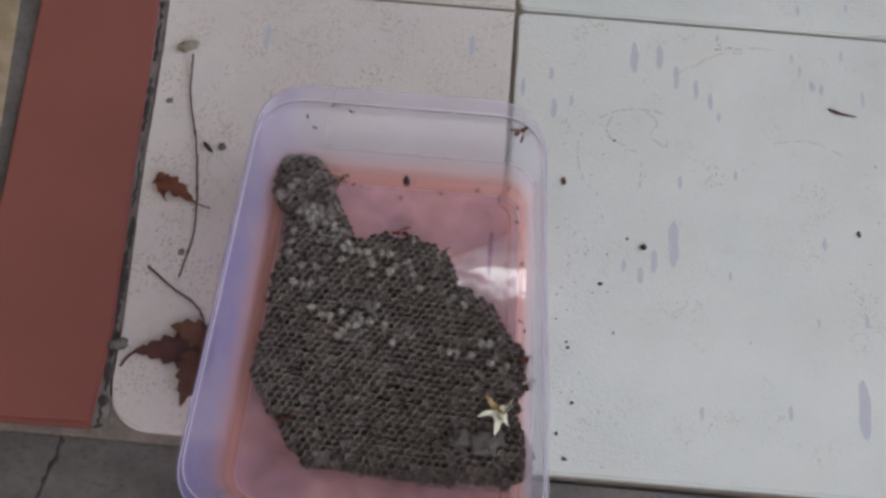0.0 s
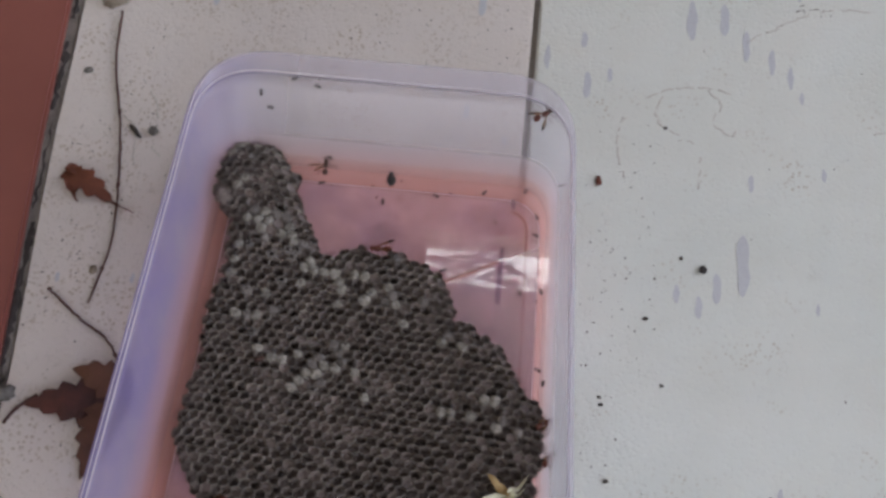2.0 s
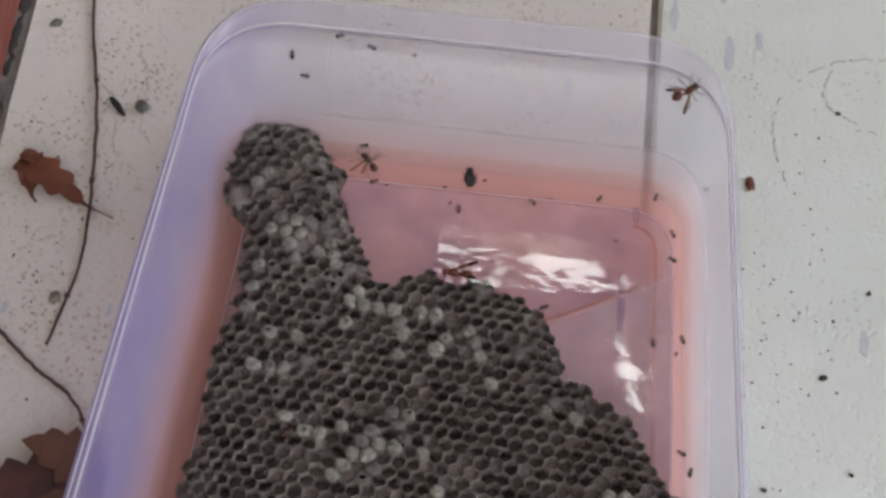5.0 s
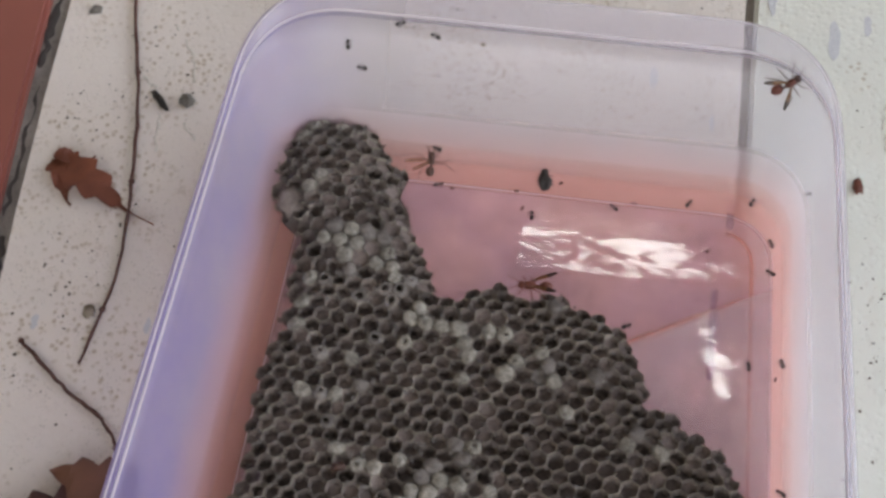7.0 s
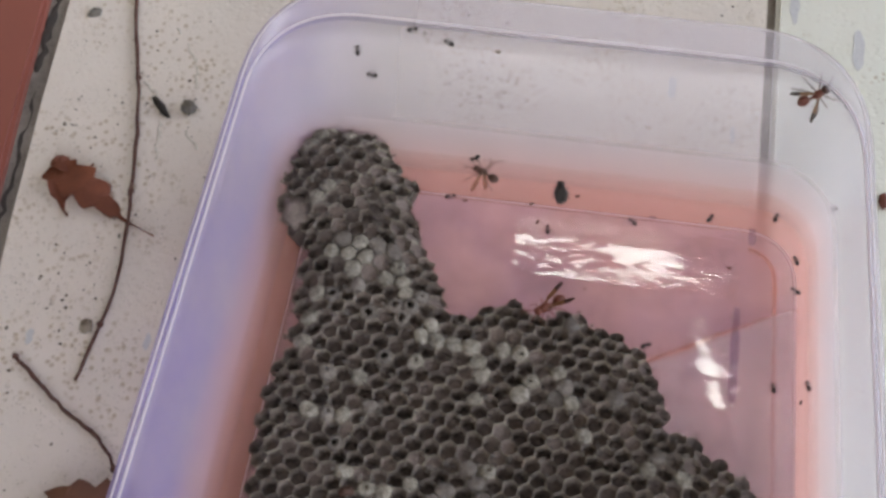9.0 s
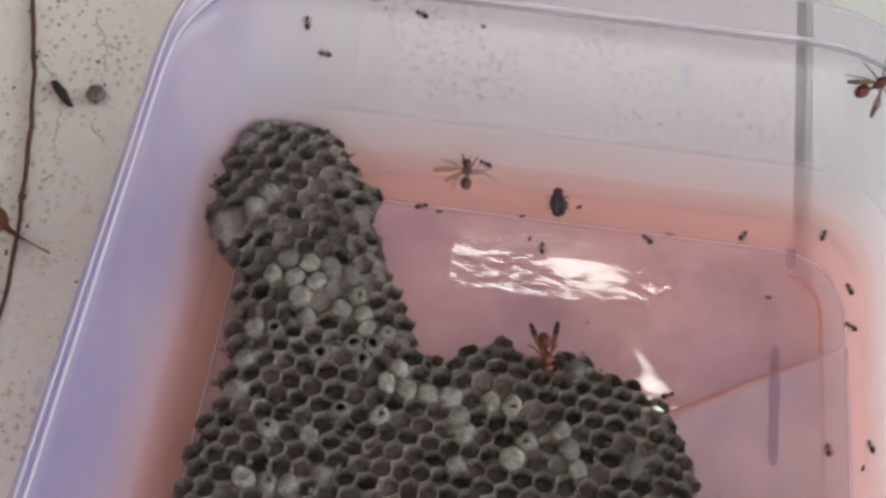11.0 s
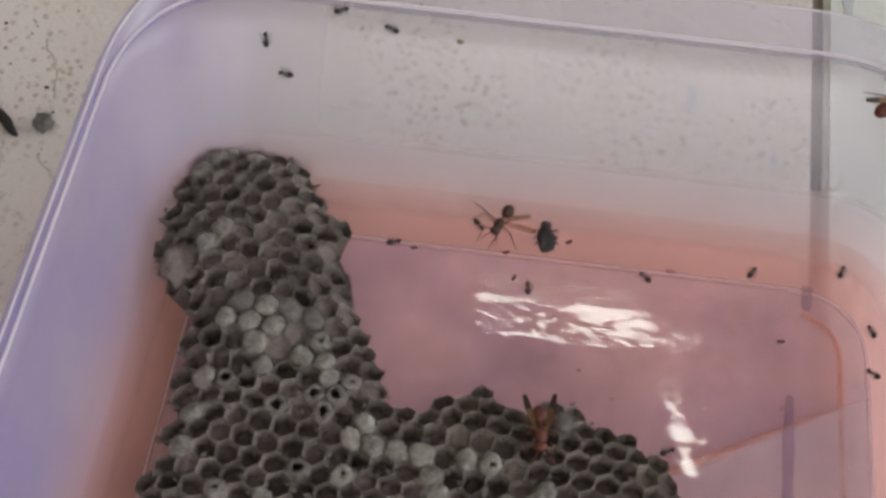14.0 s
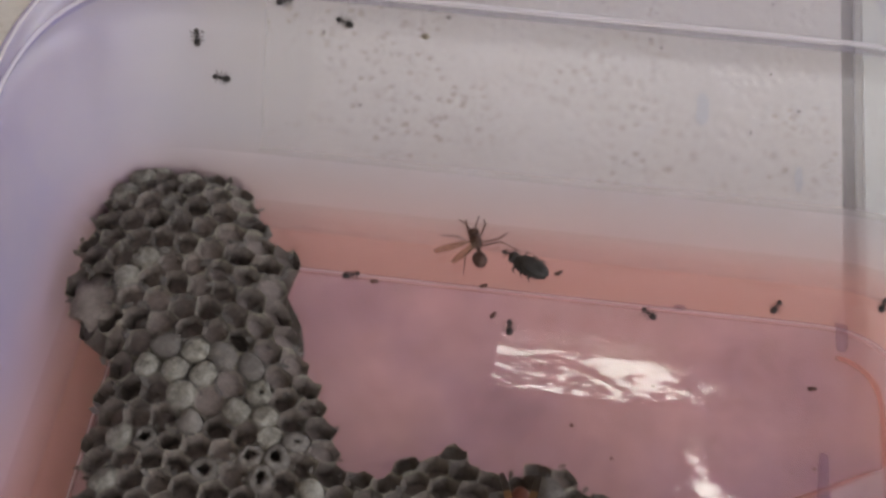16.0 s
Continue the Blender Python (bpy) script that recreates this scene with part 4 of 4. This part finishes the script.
float_wasp = wasp("wasp", "dark brown wasp struggling on the surface of the liquid", WASP_DARK, WASP_DARK, [WING_CLEAR, WING_CLEAR], radians(38), LEGS_LIMP, 0.88, 0.0004, 0.03, (radians(58), radians(84)))
for x, y, z, rz in ((0.0225, -0.3057, 0.0222, 40), (0.0255, -0.3235, 0.0222, 65), (-0.1215, -0.3607, 0.0222, 200)):
    w = wasp("wasp", "drowned dark red wasp stuck to the comb's edge", WASP_RED, WASP_DARK, [WING, WING_TIP], radians(14), LEGS_NEAR, 0.95)
    w.matrix_basis = pose(x, y, z, 15, 10, rz)


def beetle():
    b = thing("beetle", "black beetle floating on the pink liquid", "beetle")
    part("body", bead(0.0036, 0.0020, 0.0014, (0, 0, 0.0006), 0.45, 16, 11), BEETLE, b)
    part("head", bead(0.0011, 0.0014, 0.0010, (0.0040, 0, 0.0006), 0.1), BEETLE, b)
    for side in (1, -1):
        part("wing_case", bead(0.0026, 0.0010, 0.0007, (-0.0008, side * 0.0009, 0.0014), 0.1), BEETLE, b)
        for x in (0.0022, 0.0004, -0.0014):
            part("leg", tube([(x, side * 0.0016, 0.0006), (x + 0.0005, side * 0.0025, 0.0007), (x - 0.0003, side * 0.0029, 0.0002)], [0.00024, 0.00018, 0.0001], 5), BEETLE, b)
    return b


bug = beetle()


def ant(k=0.80):
    a = thing("ant", "tiny black drowned ant in the box", "ant", group="dead ants")
    part("head", bead(0.00068 * k, 0.00066 * k, 0.00055 * k, (0.00155 * k, 0, 0.0005 * k)), ANT_BLACK, a)
    part("thorax", bead(0.00066 * k, 0.00030 * k, 0.00034 * k, (0.00030 * k, 0, 0.0005 * k)), ANT_BLACK, a)
    part("abdomen", bead(0.00098 * k, 0.00088 * k, 0.00070 * k, (-0.00130 * k, 0, 0.0005 * k)), ANT_BLACK, a)
    for side in (1, -1):
        for x, d in ((0.0006, 0.0009), (0.0002, 0.0), (-0.0001, -0.0009)):
            part("leg", tube([(x * k, side * 0.0002 * k, 0.0004 * k), ((x + d * 0.6) * k, side * 0.0010 * k, 0.0006 * k), ((x + d) * k, side * 0.0017 * k, 0.0001)], [0.00013 * k, 0.00011 * k, 0.00008 * k], 4), ANT_BLACK, a)
    return a


first_ant = ant()
first_ant.matrix_basis = pose(-0.0663, -0.1890, LIQUID_Z, 0, 0, 95)
AFLOAT = [(-0.0400, -0.1824, 140), (-0.0157, -0.1777, 60), (0.0048, -0.1746, 70), (0.0115, -0.1896, 115), (0.0118, -0.2005, 150), (-0.0324, -0.2259, 30), (0.0063, -0.2350, 100),
          (0.0165, -0.2327, 110), (-0.0982, -0.1810, 20), (0.0176, -0.2761, 150), (0.0208, -0.2828, 80), (0.0225, -0.1690, 20)]
for x, y, rz in AFLOAT:
    copy_thing(first_ant, pose(x, y, LIQUID_Z, 0, 0, rz))


def on_back_wall(x, z, lift=0.0):
    """A pose on the inner face of the far wall, z up the wall."""
    lean = wall_lean((z - BASE_Z) / (RIM_Z - BASE_Z))
    y = BASE_C[1] + BASE_H[1] + (RIM_C[1] + RIM_H[1] - BASE_C[1] - BASE_H[1]) * lean - 0.0024 - lift
    return Matrix.Translation((x, y, z)) @ pose(0, 0, 0, 56, 0, 0)


for x, z, rz in ((-0.1321, 0.0486, 95), (-0.1271, 0.0422, 175), (-0.1036, 0.0534, 160), (-0.1153, 0.0558, 20)):
    copy_thing(first_ant, on_back_wall(x, z, 0.0005) @ pose(0, 0, 0, 0, 0, rz))
spot = thing("seed_speck", "small yellowish speck stuck to the box wall", "speck")
part("grain", bead(0.0007, 0.0006, 0.0004, rough=0.5), CLOD, spot)
spot.matrix_basis = on_back_wall(-0.0880, 0.0522, 0.0003)
clinging = copy_thing(first_ant, pose(-0.1, -0.18, LIQUID_Z))
tagged(clinging, "small dark ant clinging to the struggling wasp", "ant")


def crumb(name, label, category, x, y, sx, sy, sz, rz, material, z=0.0, rough=0.7):
    ob = tagged(part(name, bead(sx, sy, sz, (0, 0, 0.8 * sz), rough, 12, 8), material, None), label, category)
    ob.matrix_basis = pose(x, y, z, 0, 0, rz)
    return ob


crumb("insect_remains", "rust-red scrap of a wasp on the comb", "scrap", -0.1134, -0.2876, 0.0020, 0.0013, 0.0011, 20, WASP_DARK, COMB_TOP + 0.0005, 0.9)
crumb("insect_wing_case", "reddish-brown insect scrap outside the box", "scrap", 0.0428, -0.1512, 0.0016, 0.0030, 0.001, 10, WASP_RED)
for x, y, rz in ((-0.0581, -0.1753, 30), (-0.0088, -0.1951, 0), (-0.0723, -0.1802, 20), (-0.0697, -0.1867, 60), (0.0146, -0.2386, 70), (-0.0935, -0.1819, 0)):
    crumb("floating_crumb", "tiny brown crumb floating on the liquid", "crumb", x, y, 0.0008, 0.0004, 0.0003, rz, WASP_DARK, LIQUID_Z)

# ---- debris on the tiles ----
crumb("clay_clod", "pale brown clod of dried mud on the tile", "clod", -0.2290, -0.0610, 0.0078, 0.0040, 0.0030, 25, CLOD)
crumb("dropping", "dark ridged pellet on the tile", "pellet", -0.2027, -0.1470, 0.0054, 0.0013, 0.0013, -48, ANT_BLACK, 0.0, 0.35)
crumb("pebble", "small grey pebble on the tile", "pebble", -0.1932, -0.1465, 0.0028, 0.0026, 0.0018, 10, PEBBLE)
crumb("pebble", "small grey chip on the tile", "pebble", -0.2350, -0.1097, 0.0022, 0.0018, 0.0010, 30, PEBBLE)
crumb("pebble", "brownish crumb of soil beside the twig", "pebble", -0.2070, -0.2337, 0.0019, 0.0023, 0.0008, 30, CLOD)
crumb("pebble", "round black seed on the bare tile", "seed", 0.0980, -0.2001, 0.0022, 0.0022, 0.0016, 0, ANT_BLACK, 0, 0.2)
for x, y, s in ((0.2437, -0.1749, 2.0), (0.0870, -0.1940, 1.0), (0.0768, -0.1128, 1.0), (0.0699, -0.2312, 1.5), (0.0541, -0.3214, 1.3), (0.0450, -0.3436, 1.3), (0.0499, -0.2814, 1.2), (0.0502, -0.3606, 1.6), (0.0791, -0.2680, 0.9), (0.0489, -0.2774, 1.0)):
    crumb("soil_crumb", "dark crumb of soil on the white tile", "crumb", x, y, 0.0011 * s, 0.0007 * s, 0.0006, random.uniform(0, 180), SOIL)
bm = tube(spread([(0.2278, -0.0696, 0.0008), (0.2360, -0.0732, 0.0011), (0.2482, -0.0749, 0.0007)], 8), [0.0003, 0.0009, 0.0012, 0.0011, 0.0009, 0.0007, 0.0005, 0.0002], 6)
tagged(part("dry_sliver", bm, LEAF_DARK, None), "thin dark sliver of dry leaf on the tile", "sliver")


def twig(points, thick, label, knots):
    pts = spread(points, 34)
    bm = tube([p + Vector((random.uniform(-1, 1), random.uniform(-1, 1), 0)) * 0.0003 for p in pts], [thick * random.uniform(0.85, 1.15) * (1 - 0.25 * i / 33) for i in range(34)], 7)
    for k in knots:
        bead(thick * 1.7, thick * 1.5, thick * 1.3, tuple(pts[k]), 0.3, 7, 5, bm)
    return tagged(part("twig", bm, TWIG, None), label, "twig")


twig([(-0.2250, -0.0684, 0.0022), (-0.2211, -0.1061, 0.0011), (-0.2116, -0.1427, 0.0012), (-0.2049, -0.1812, 0.0014), (-0.2016, -0.2169, 0.0012), (-0.2058, -0.2525, 0.0009)], 0.00075, "long thin reddish-brown twig lying on the tile", (12, 20, 29))
twig([(-0.2263, -0.2475, 0.0014), (-0.2089, -0.2615, 0.0011), (-0.1930, -0.2722, 0.0013), (-0.1860, -0.2820, 0.0025), (-0.1821, -0.2939, 0.0045)], 0.00072, "short brown twig reaching the dead leaf", (0, 24))


def lobe(bm, base, heading, length, width, teeth, droop=0.0, slot=0, tail=0.0):
    """One toothed leaf lobe with a raised midrib and some thickness."""
    d, e = Vector((math.cos(heading), math.sin(heading), 0)), Vector((-math.sin(heading), math.cos(heading), 0))
    n = 4 * teeth + 1
    rows = []
    for i in range(n):
        u = i / (n - 1)
        shape = math.sin(math.pi * min(1.0, 0.22 + 0.80 * u)) ** 0.8 if u < 0.97 else 0.0
        jag = 1.0 + 0.46 * ((i % 4) / 3 - 0.5)
        w = width * shape * jag * (1.15 - 0.55 * u)
        if tail and u < 0.16:
            w *= 0.20 + 0.80 * (u / 0.16) ** 0.8
        if tail and u > 0.42:
            w *= 1 - tail * min(1.0, (u - 0.42) / 0.42)
        lift = 0.0018 * math.sin(7 * u + heading) + droop * u * u + 0.0012
        c = Vector(base) + d * (u * length)
        rows.append([c - e * w + Vector((0, 0, lift + 0.0012)), c + Vector((0, 0, lift)), c + e * w + Vector((0, 0, lift + 0.0014 * math.cos(5 * u)))])
    top = [[bm.verts.new(p) for p in r] for r in rows]
    low = [[bm.verts.new(p - Vector((0, 0, 0.00035))) for p in r] for r in rows]
    for a, b, c, f in zip(top, top[1:], low, low[1:]):
        for k in (0, 1):
            bm.faces.new((a[k], a[k + 1], b[k + 1], b[k])).material_index = slot
            bm.faces.new((c[k + 1], c[k], f[k], f[k + 1])).material_index = slot
        bm.faces.new((a[0], b[0], f[0], c[0])).material_index = slot
        bm.faces.new((a[2], c[2], f[2], b[2])).material_index = slot
    return bm


LEAF_FOOT = (-0.2336, -0.1764, 0.0006)
leaf = thing("maple_leaf", "small curled rust-brown maple leaf on the tile", "leaf")
bm = lobe(bmesh.new(), LEAF_FOOT, radians(-29.6), 0.0470, 0.0066, 6, 0.001, 0, 0.84)
part("blade", bm, LEAF_RUST, leaf)
part("lobe", lobe(bmesh.new(), LEAF_FOOT, radians(-61), 0.0214, 0.0034, 3, 0, 0, 0.05), LEAF_RUST, leaf)
part("lobe", lobe(bmesh.new(), LEAF_FOOT, radians(6), 0.0148, 0.0030, 2, 0, 0, 0.05), LEAF_RUST, leaf)
big = thing("maple_leaf", "large crumpled dark brown maple leaf caught under the box", "leaf")
part("blade", lobe(bmesh.new(), (-0.1742, -0.3047, 0.0008), radians(188), 0.052, 0.0125, 6, 0.001), LEAF_DARK, big)
part("lobe", lobe(bmesh.new(), (-0.1771, -0.2968, 0.0016), radians(170), 0.028, 0.0095, 4, 0.002), LEAF_BROWN, big, "lighter brown upper lobe")
part("lobe", lobe(bmesh.new(), (-0.1846, -0.3077, 0.0012), radians(-98), 0.040, 0.0090, 5, 0.0), LEAF_BROWN, big, "olive-brown lower lobe")
part("stalk", tube(spread([(-0.2190, -0.3061, 0.002), (-0.2280, -0.3141, 0.001), (-0.2321, -0.3221, 0.0008)], 6), 0.0009, 6), LEAF_DARK, big)
crumb("soil_lump", "grey lump of soil at the border joint", "soil", -0.2365, -0.3073, 0.0065, 0.0040, 0.0022, 10, PEBBLE)

# faded blue-grey dashes in the tile glaze
for x, y, w, h in ((0.0898, -0.0365, 3.0, 12.0), (0.1079, -0.0341, 2.7, 9.5), (0.1200, -0.0517, 2.2, 9.0), (0.1342, -0.0614, 2.0, 7.5), (0.1443, -0.0713, 1.8, 6.5), (0.0110, -0.0715, 1.7, 7.0), (0.0306, -0.0570, 1.9, 4.5),
                   (0.0336, -0.0883, 2.2, 7.5), (0.0456, -0.0801, 1.5, 4.0), (0.1184, -0.1947, 3.6, 15.5), (0.1052, -0.2098, 2.3, 7.5), (0.0962, -0.2218, 1.9, 5.5), (0.0850, -0.2150, 1.7, 4.5), (0.2397, -0.3090, 4.0, 18.0), (-0.0300, -0.1135, 1.6, 4.0), (-0.0083, -0.1308, 1.0, 3.0),
                   (0.1925, -0.3158, 1.5, 4.5), (0.2135, -0.2477, 1.0, 3.0), (0.2453, -0.2434, 1.4, 4.5), (-0.0275, -0.0373, 2.4, 8.0), (-0.1751, -0.0452, 2.4, 9.5), (0.2202, -0.1854, 1.5, 4.5), (0.1561, -0.2167, 1.1, 3.0),
                   (0.2185, -0.0506, 1.2, 3.5), (0.2533, -0.0581, 1.3, 6.0), (0.1363, -0.3211, 1.4, 4.0), (0.2101, 0.0204, 1.4, 4.0), (0.2457, 0.0265, 1.4, 3.5), (0.2037, -0.0256, 1.3, 3.0),
                   (0.2093, -0.0356, 1.2, 3.0), (0.2168, -0.0495, 1.4, 4.0), (0.2241, -0.0526, 1.6, 4.5), (0.2398, -0.0196, 1.3, 4.0), (0.1500, -0.0123, 1.2, 3.0), (0.1502, -0.0844, 1.3, 3.5), (0.1226, -0.1436, 1.6, 4.5), (0.1610, -0.1341, 1.3, 3.5), (-0.2243, -0.2394, 1.3, 2.4), (-0.1871, -0.2360, 1.1, 2.6)):
    n = 18
    outline = [(x + w / 1000 * 0.92 * math.cos(6.2832 * i / n) * (1 + 0.22 * math.sin(5 * i + 90 * x)), y + h / 1000 * 1.2 * math.sin(6.2832 * i / n)) for i in range(n)]
    part("glaze_mark", slab(outline, -0.0004, 0.00018), STREAK, floor_tiles, "faded blue-grey glaze dash")

for pts in ([(-0.2000, -0.1084), (-0.1930, -0.1179), (-0.1890, -0.1299), (-0.1883, -0.1498), (-0.1805, -0.1602)], [(-0.2096, -0.1307), (-0.2047, -0.1342), (-0.1987, -0.1414), (-0.1969, -0.1568), (-0.1943, -0.1716)],
            [(0.0604, -0.1431), (0.0571, -0.1304), (0.0557, -0.1191), (0.0573, -0.1074), (0.0617, -0.1010)], [(0.0645, -0.0948), (0.0754, -0.0856), (0.0890, -0.0801), (0.1078, -0.0792), (0.1235, -0.0849)],
            [(0.1034, -0.0808), (0.1111, -0.0894), (0.1067, -0.0996), (0.1114, -0.1069), (0.1170, -0.1089), (0.1182, -0.1022)], [(0.0885, -0.1151), (0.0962, -0.1162), (0.1002, -0.1271), (0.0993, -0.1405), (0.1008, -0.1515)],
            [(0.0786, -0.0873), (0.0758, -0.0993), (0.0806, -0.1085), (0.0900, -0.1119)], [(0.1922, -0.1000), (0.2047, -0.0965), (0.2188, -0.0954), (0.2326, -0.1012), (0.2478, -0.1097)],
            [(0.1246, -0.0439), (0.1388, -0.0342), (0.1484, -0.0270), (0.1645, -0.0183), (0.1807, -0.0146), (0.2065, -0.0142)]):
    line = spread([(x, y, 0.0) for x, y in pts], 40)
    for k in range(0, 36, 6):
        if random.random() < 0.92:
            run = line[k:k + random.randint(4, 7)]
            scuff = tube([p + Vector((random.uniform(-0.0035, -0.0050), random.uniform(-0.0035, -0.0050), 0.00002)) for p in run], [0.0006 * random.uniform(0.5053, 0.9599) for _ in run], 5)
            for v in scuff.verts:
                v.co.z *= 0.4
            part("scuff_line", scuff, SCUFF, floor_tiles, "faint curved scuff line in the glaze")


def scatter_dirt():
    """Fine dark grit strewn on the tiles, thicker by the border and beside the box."""
    rng = random.Random(21)
    bm_verts, bm_faces = [], []
    for zone, n in (((-0.232, -0.165, -0.35, -0.02), 330), ((-0.236, -0.20, -0.36, 0.0), 240), ((0.036, 0.075, -0.37, -0.10), 260), ((0.04, 0.30, -0.37, -0.01), 160), ((-0.16, 0.0, -0.13, -0.004), 260), ((-0.2345, -0.2235, -0.1645, -0.1535), 26), ((0.148, 0.168, -0.027, -0.018), 60)):
        for _ in range(n):
            x, y = rng.uniform(*zone[:2]), rng.uniform(*zone[2:])
            if rng.random() < 0.5:
                y = zone[2] + (zone[3] - zone[2]) * (0.5 + 0.5 * noise.noise(Vector((x * 40, n, y * 9))))
            s = 0.00014 + 0.0006 * rng.random() ** 5
            b = len(bm_verts)
            for dx, dy, dz in ((1, 0, 0), (0, 1, 0), (-1, 0, 0), (0, -1, 0), (0, 0, 1), (0, 0, -0.3)):
                bm_verts.append((x + dx * s * rng.uniform(0.6, 1.3), y + dy * s * rng.uniform(0.6, 1.3), 0.0001 + dz * s * 0.7))
            for f in ((0, 1, 4), (1, 2, 4), (2, 3, 4), (3, 0, 4), (1, 0, 5), (2, 1, 5), (3, 2, 5), (0, 3, 5)):
                bm_faces.append([b + i for i in f])
    me = bpy.data.meshes.new("grit")
    me.from_pydata(bm_verts, [], bm_faces)
    tagged(part_mesh("grit", me, GRIT, None), "fine dark grit strewn over the tiles", "grit", "", "stuff")


scatter_dirt()

# ---- fallen flower on the comb ----
flower = thing("wilted_flower", "wilted cream flower with narrow petals lying on the comb", "flower", (0.0085, -0.3450, COMB_TOP + 0.0014))
for heading, length, width, m in ((-98, 0.0185, 0.0030, PETAL), (-62, 0.0120, 0.0022, PETAL), (200, 0.0150, 0.0017, PETAL), (48, 0.0125, 0.0016, PETAL), (20, 0.0075, 0.0016, PETAL), (140, 0.0135, 0.0021, PETAL_OLD)):
    part("petal", lobe(bmesh.new(), (0, 0, 0), radians(heading), length, width, 2, 0.001), m, flower, "yellowed petal" if m is PETAL_OLD else "")
part("heart", bead(0.0012, 0.0012, 0.0010, (0, 0, 0.002), 0.3), PETAL_OLD, flower)


# ---- what moves ----
def motions():
    afloat = [(0, -0.1074, -0.1793, 66), (0.5, -0.1066, -0.1793, 86), (1, -0.1007, -0.1769, 106), (1.5, -0.0995, -0.1739, 66), (2, -0.0975, -0.1715, 96), (2.5, -0.0995, -0.1768, 46),
              (3, -0.0965, -0.1782, 26), (3.5, -0.0979, -0.1797, 76), (5.8, -0.1010, -0.1703, 136), (6, -0.0994, -0.1738, 126), (6.3, -0.0973, -0.1744, 116), (6.45, -0.0969, -0.1724, 176),
              (6.6, -0.0951, -0.1706, 236), (6.8, -0.0983, -0.1723, 166), (7, -0.1016, -0.1736, 96), (7.4, -0.0911, -0.1730, 136), (7.6, -0.0902, -0.1753, 186), (7.8, -0.0900, -0.1762, 236)]
    afloat += [(8.2, -0.0876, -0.1727, 186), (9.2, -0.0882, -0.1709, 155), (10.3, -0.0887, -0.1691, 136), (10.7, -0.0900, -0.1712, 136), (11.1, -0.0867, -0.1693, 86), (11.5, -0.0844, -0.1704, 76),
               (11.9, -0.0825, -0.1707, 78), (12.3, -0.0824, -0.1764, 48), (12.7, -0.0828, -0.1785, 12), (13.1, -0.0751, -0.1727, -24), (13.5, -0.0783, -0.1728, -44), (13.9, -0.0740, -0.1726, -74)]
    afloat += [(14.1, -0.0748, -0.1701, -154), (14.3, -0.0751, -0.1679, -234), (14.5, -0.0755, -0.1699, -179), (14.7, -0.0778, -0.1716, -124), (14.9, -0.0734, -0.1713, -79), (15.1, -0.0699, -0.1709, -34),
               (15.4, -0.0722, -0.1690, -9), (15.55, -0.0733, -0.1694, 41), (15.7, -0.0743, -0.1691, 86), (16, -0.0744, -0.1715, 111)]
    lag = lambda t: 15 if t < 9 else (35 if t < 10 else (55 if t < 15.2 else 115))
    walk(float_wasp, [(t, pose(x, y, LIQUID_Z - 0.0004, 0, 0, a)) for t, x, y, a in afloat])
    walk(clinging, [(t, pose(x + 0.0066 * math.cos(radians(a - lag(t))), y + 0.0066 * math.sin(radians(a - lag(t))), LIQUID_Z, 0, 0, a + 60)) for t, x, y, a in afloat])
    crawling = [(0, -0.0640, -0.2209, 181), (2.5, -0.0636, -0.2205, 181), (3.5, -0.0634, -0.2200, 181), (5.8, -0.0639, -0.2197, 181), (6.6, -0.0610, -0.2188, 184), (7.4, -0.0635, -0.2190, 181),
                (8.2, -0.0627, -0.2206, 184), (9.2, -0.0627, -0.2195, 232), (10.3, -0.0626, -0.2192, 281), (10.7, -0.0636, -0.2209, 283), (11.1, -0.0629, -0.2225, 281), (11.5, -0.0633, -0.2229, 281),
                (12.3, -0.0617, -0.2233, 282), (12.7, -0.0630, -0.2241, 284), (13.1, -0.0600, -0.2230, 278), (13.5, -0.0600, -0.2255, 271), (13.9, -0.0599, -0.2271, 279), (14.3, -0.0611, -0.2298, 279),
                (14.7, -0.0600, -0.2306, 278), (15.4, -0.0602, -0.2306, 276), (16, -0.0602, -0.2314, 276)]
    walk(comb_wasp, [(t, pose(x, y, COMB_TOP + 0.0004, 0, 0, a)) for t, x, y, a in crawling])
    nudged = [(0, -0.0635, -0.1755, 96), (14, -0.0634, -0.1753, 96), (14.5, -0.0636, -0.1757, 98), (15, -0.0641, -0.1744, 94), (15.4, -0.0630, -0.1748, 146), (15.7, -0.0633, -0.1749, 152), (16, -0.0636, -0.1746, 152)]
    walk(bug, [(t, pose(x, y, LIQUID_Z - 0.0003, 0, 0, a)) for t, x, y, a in nudged])


motions()
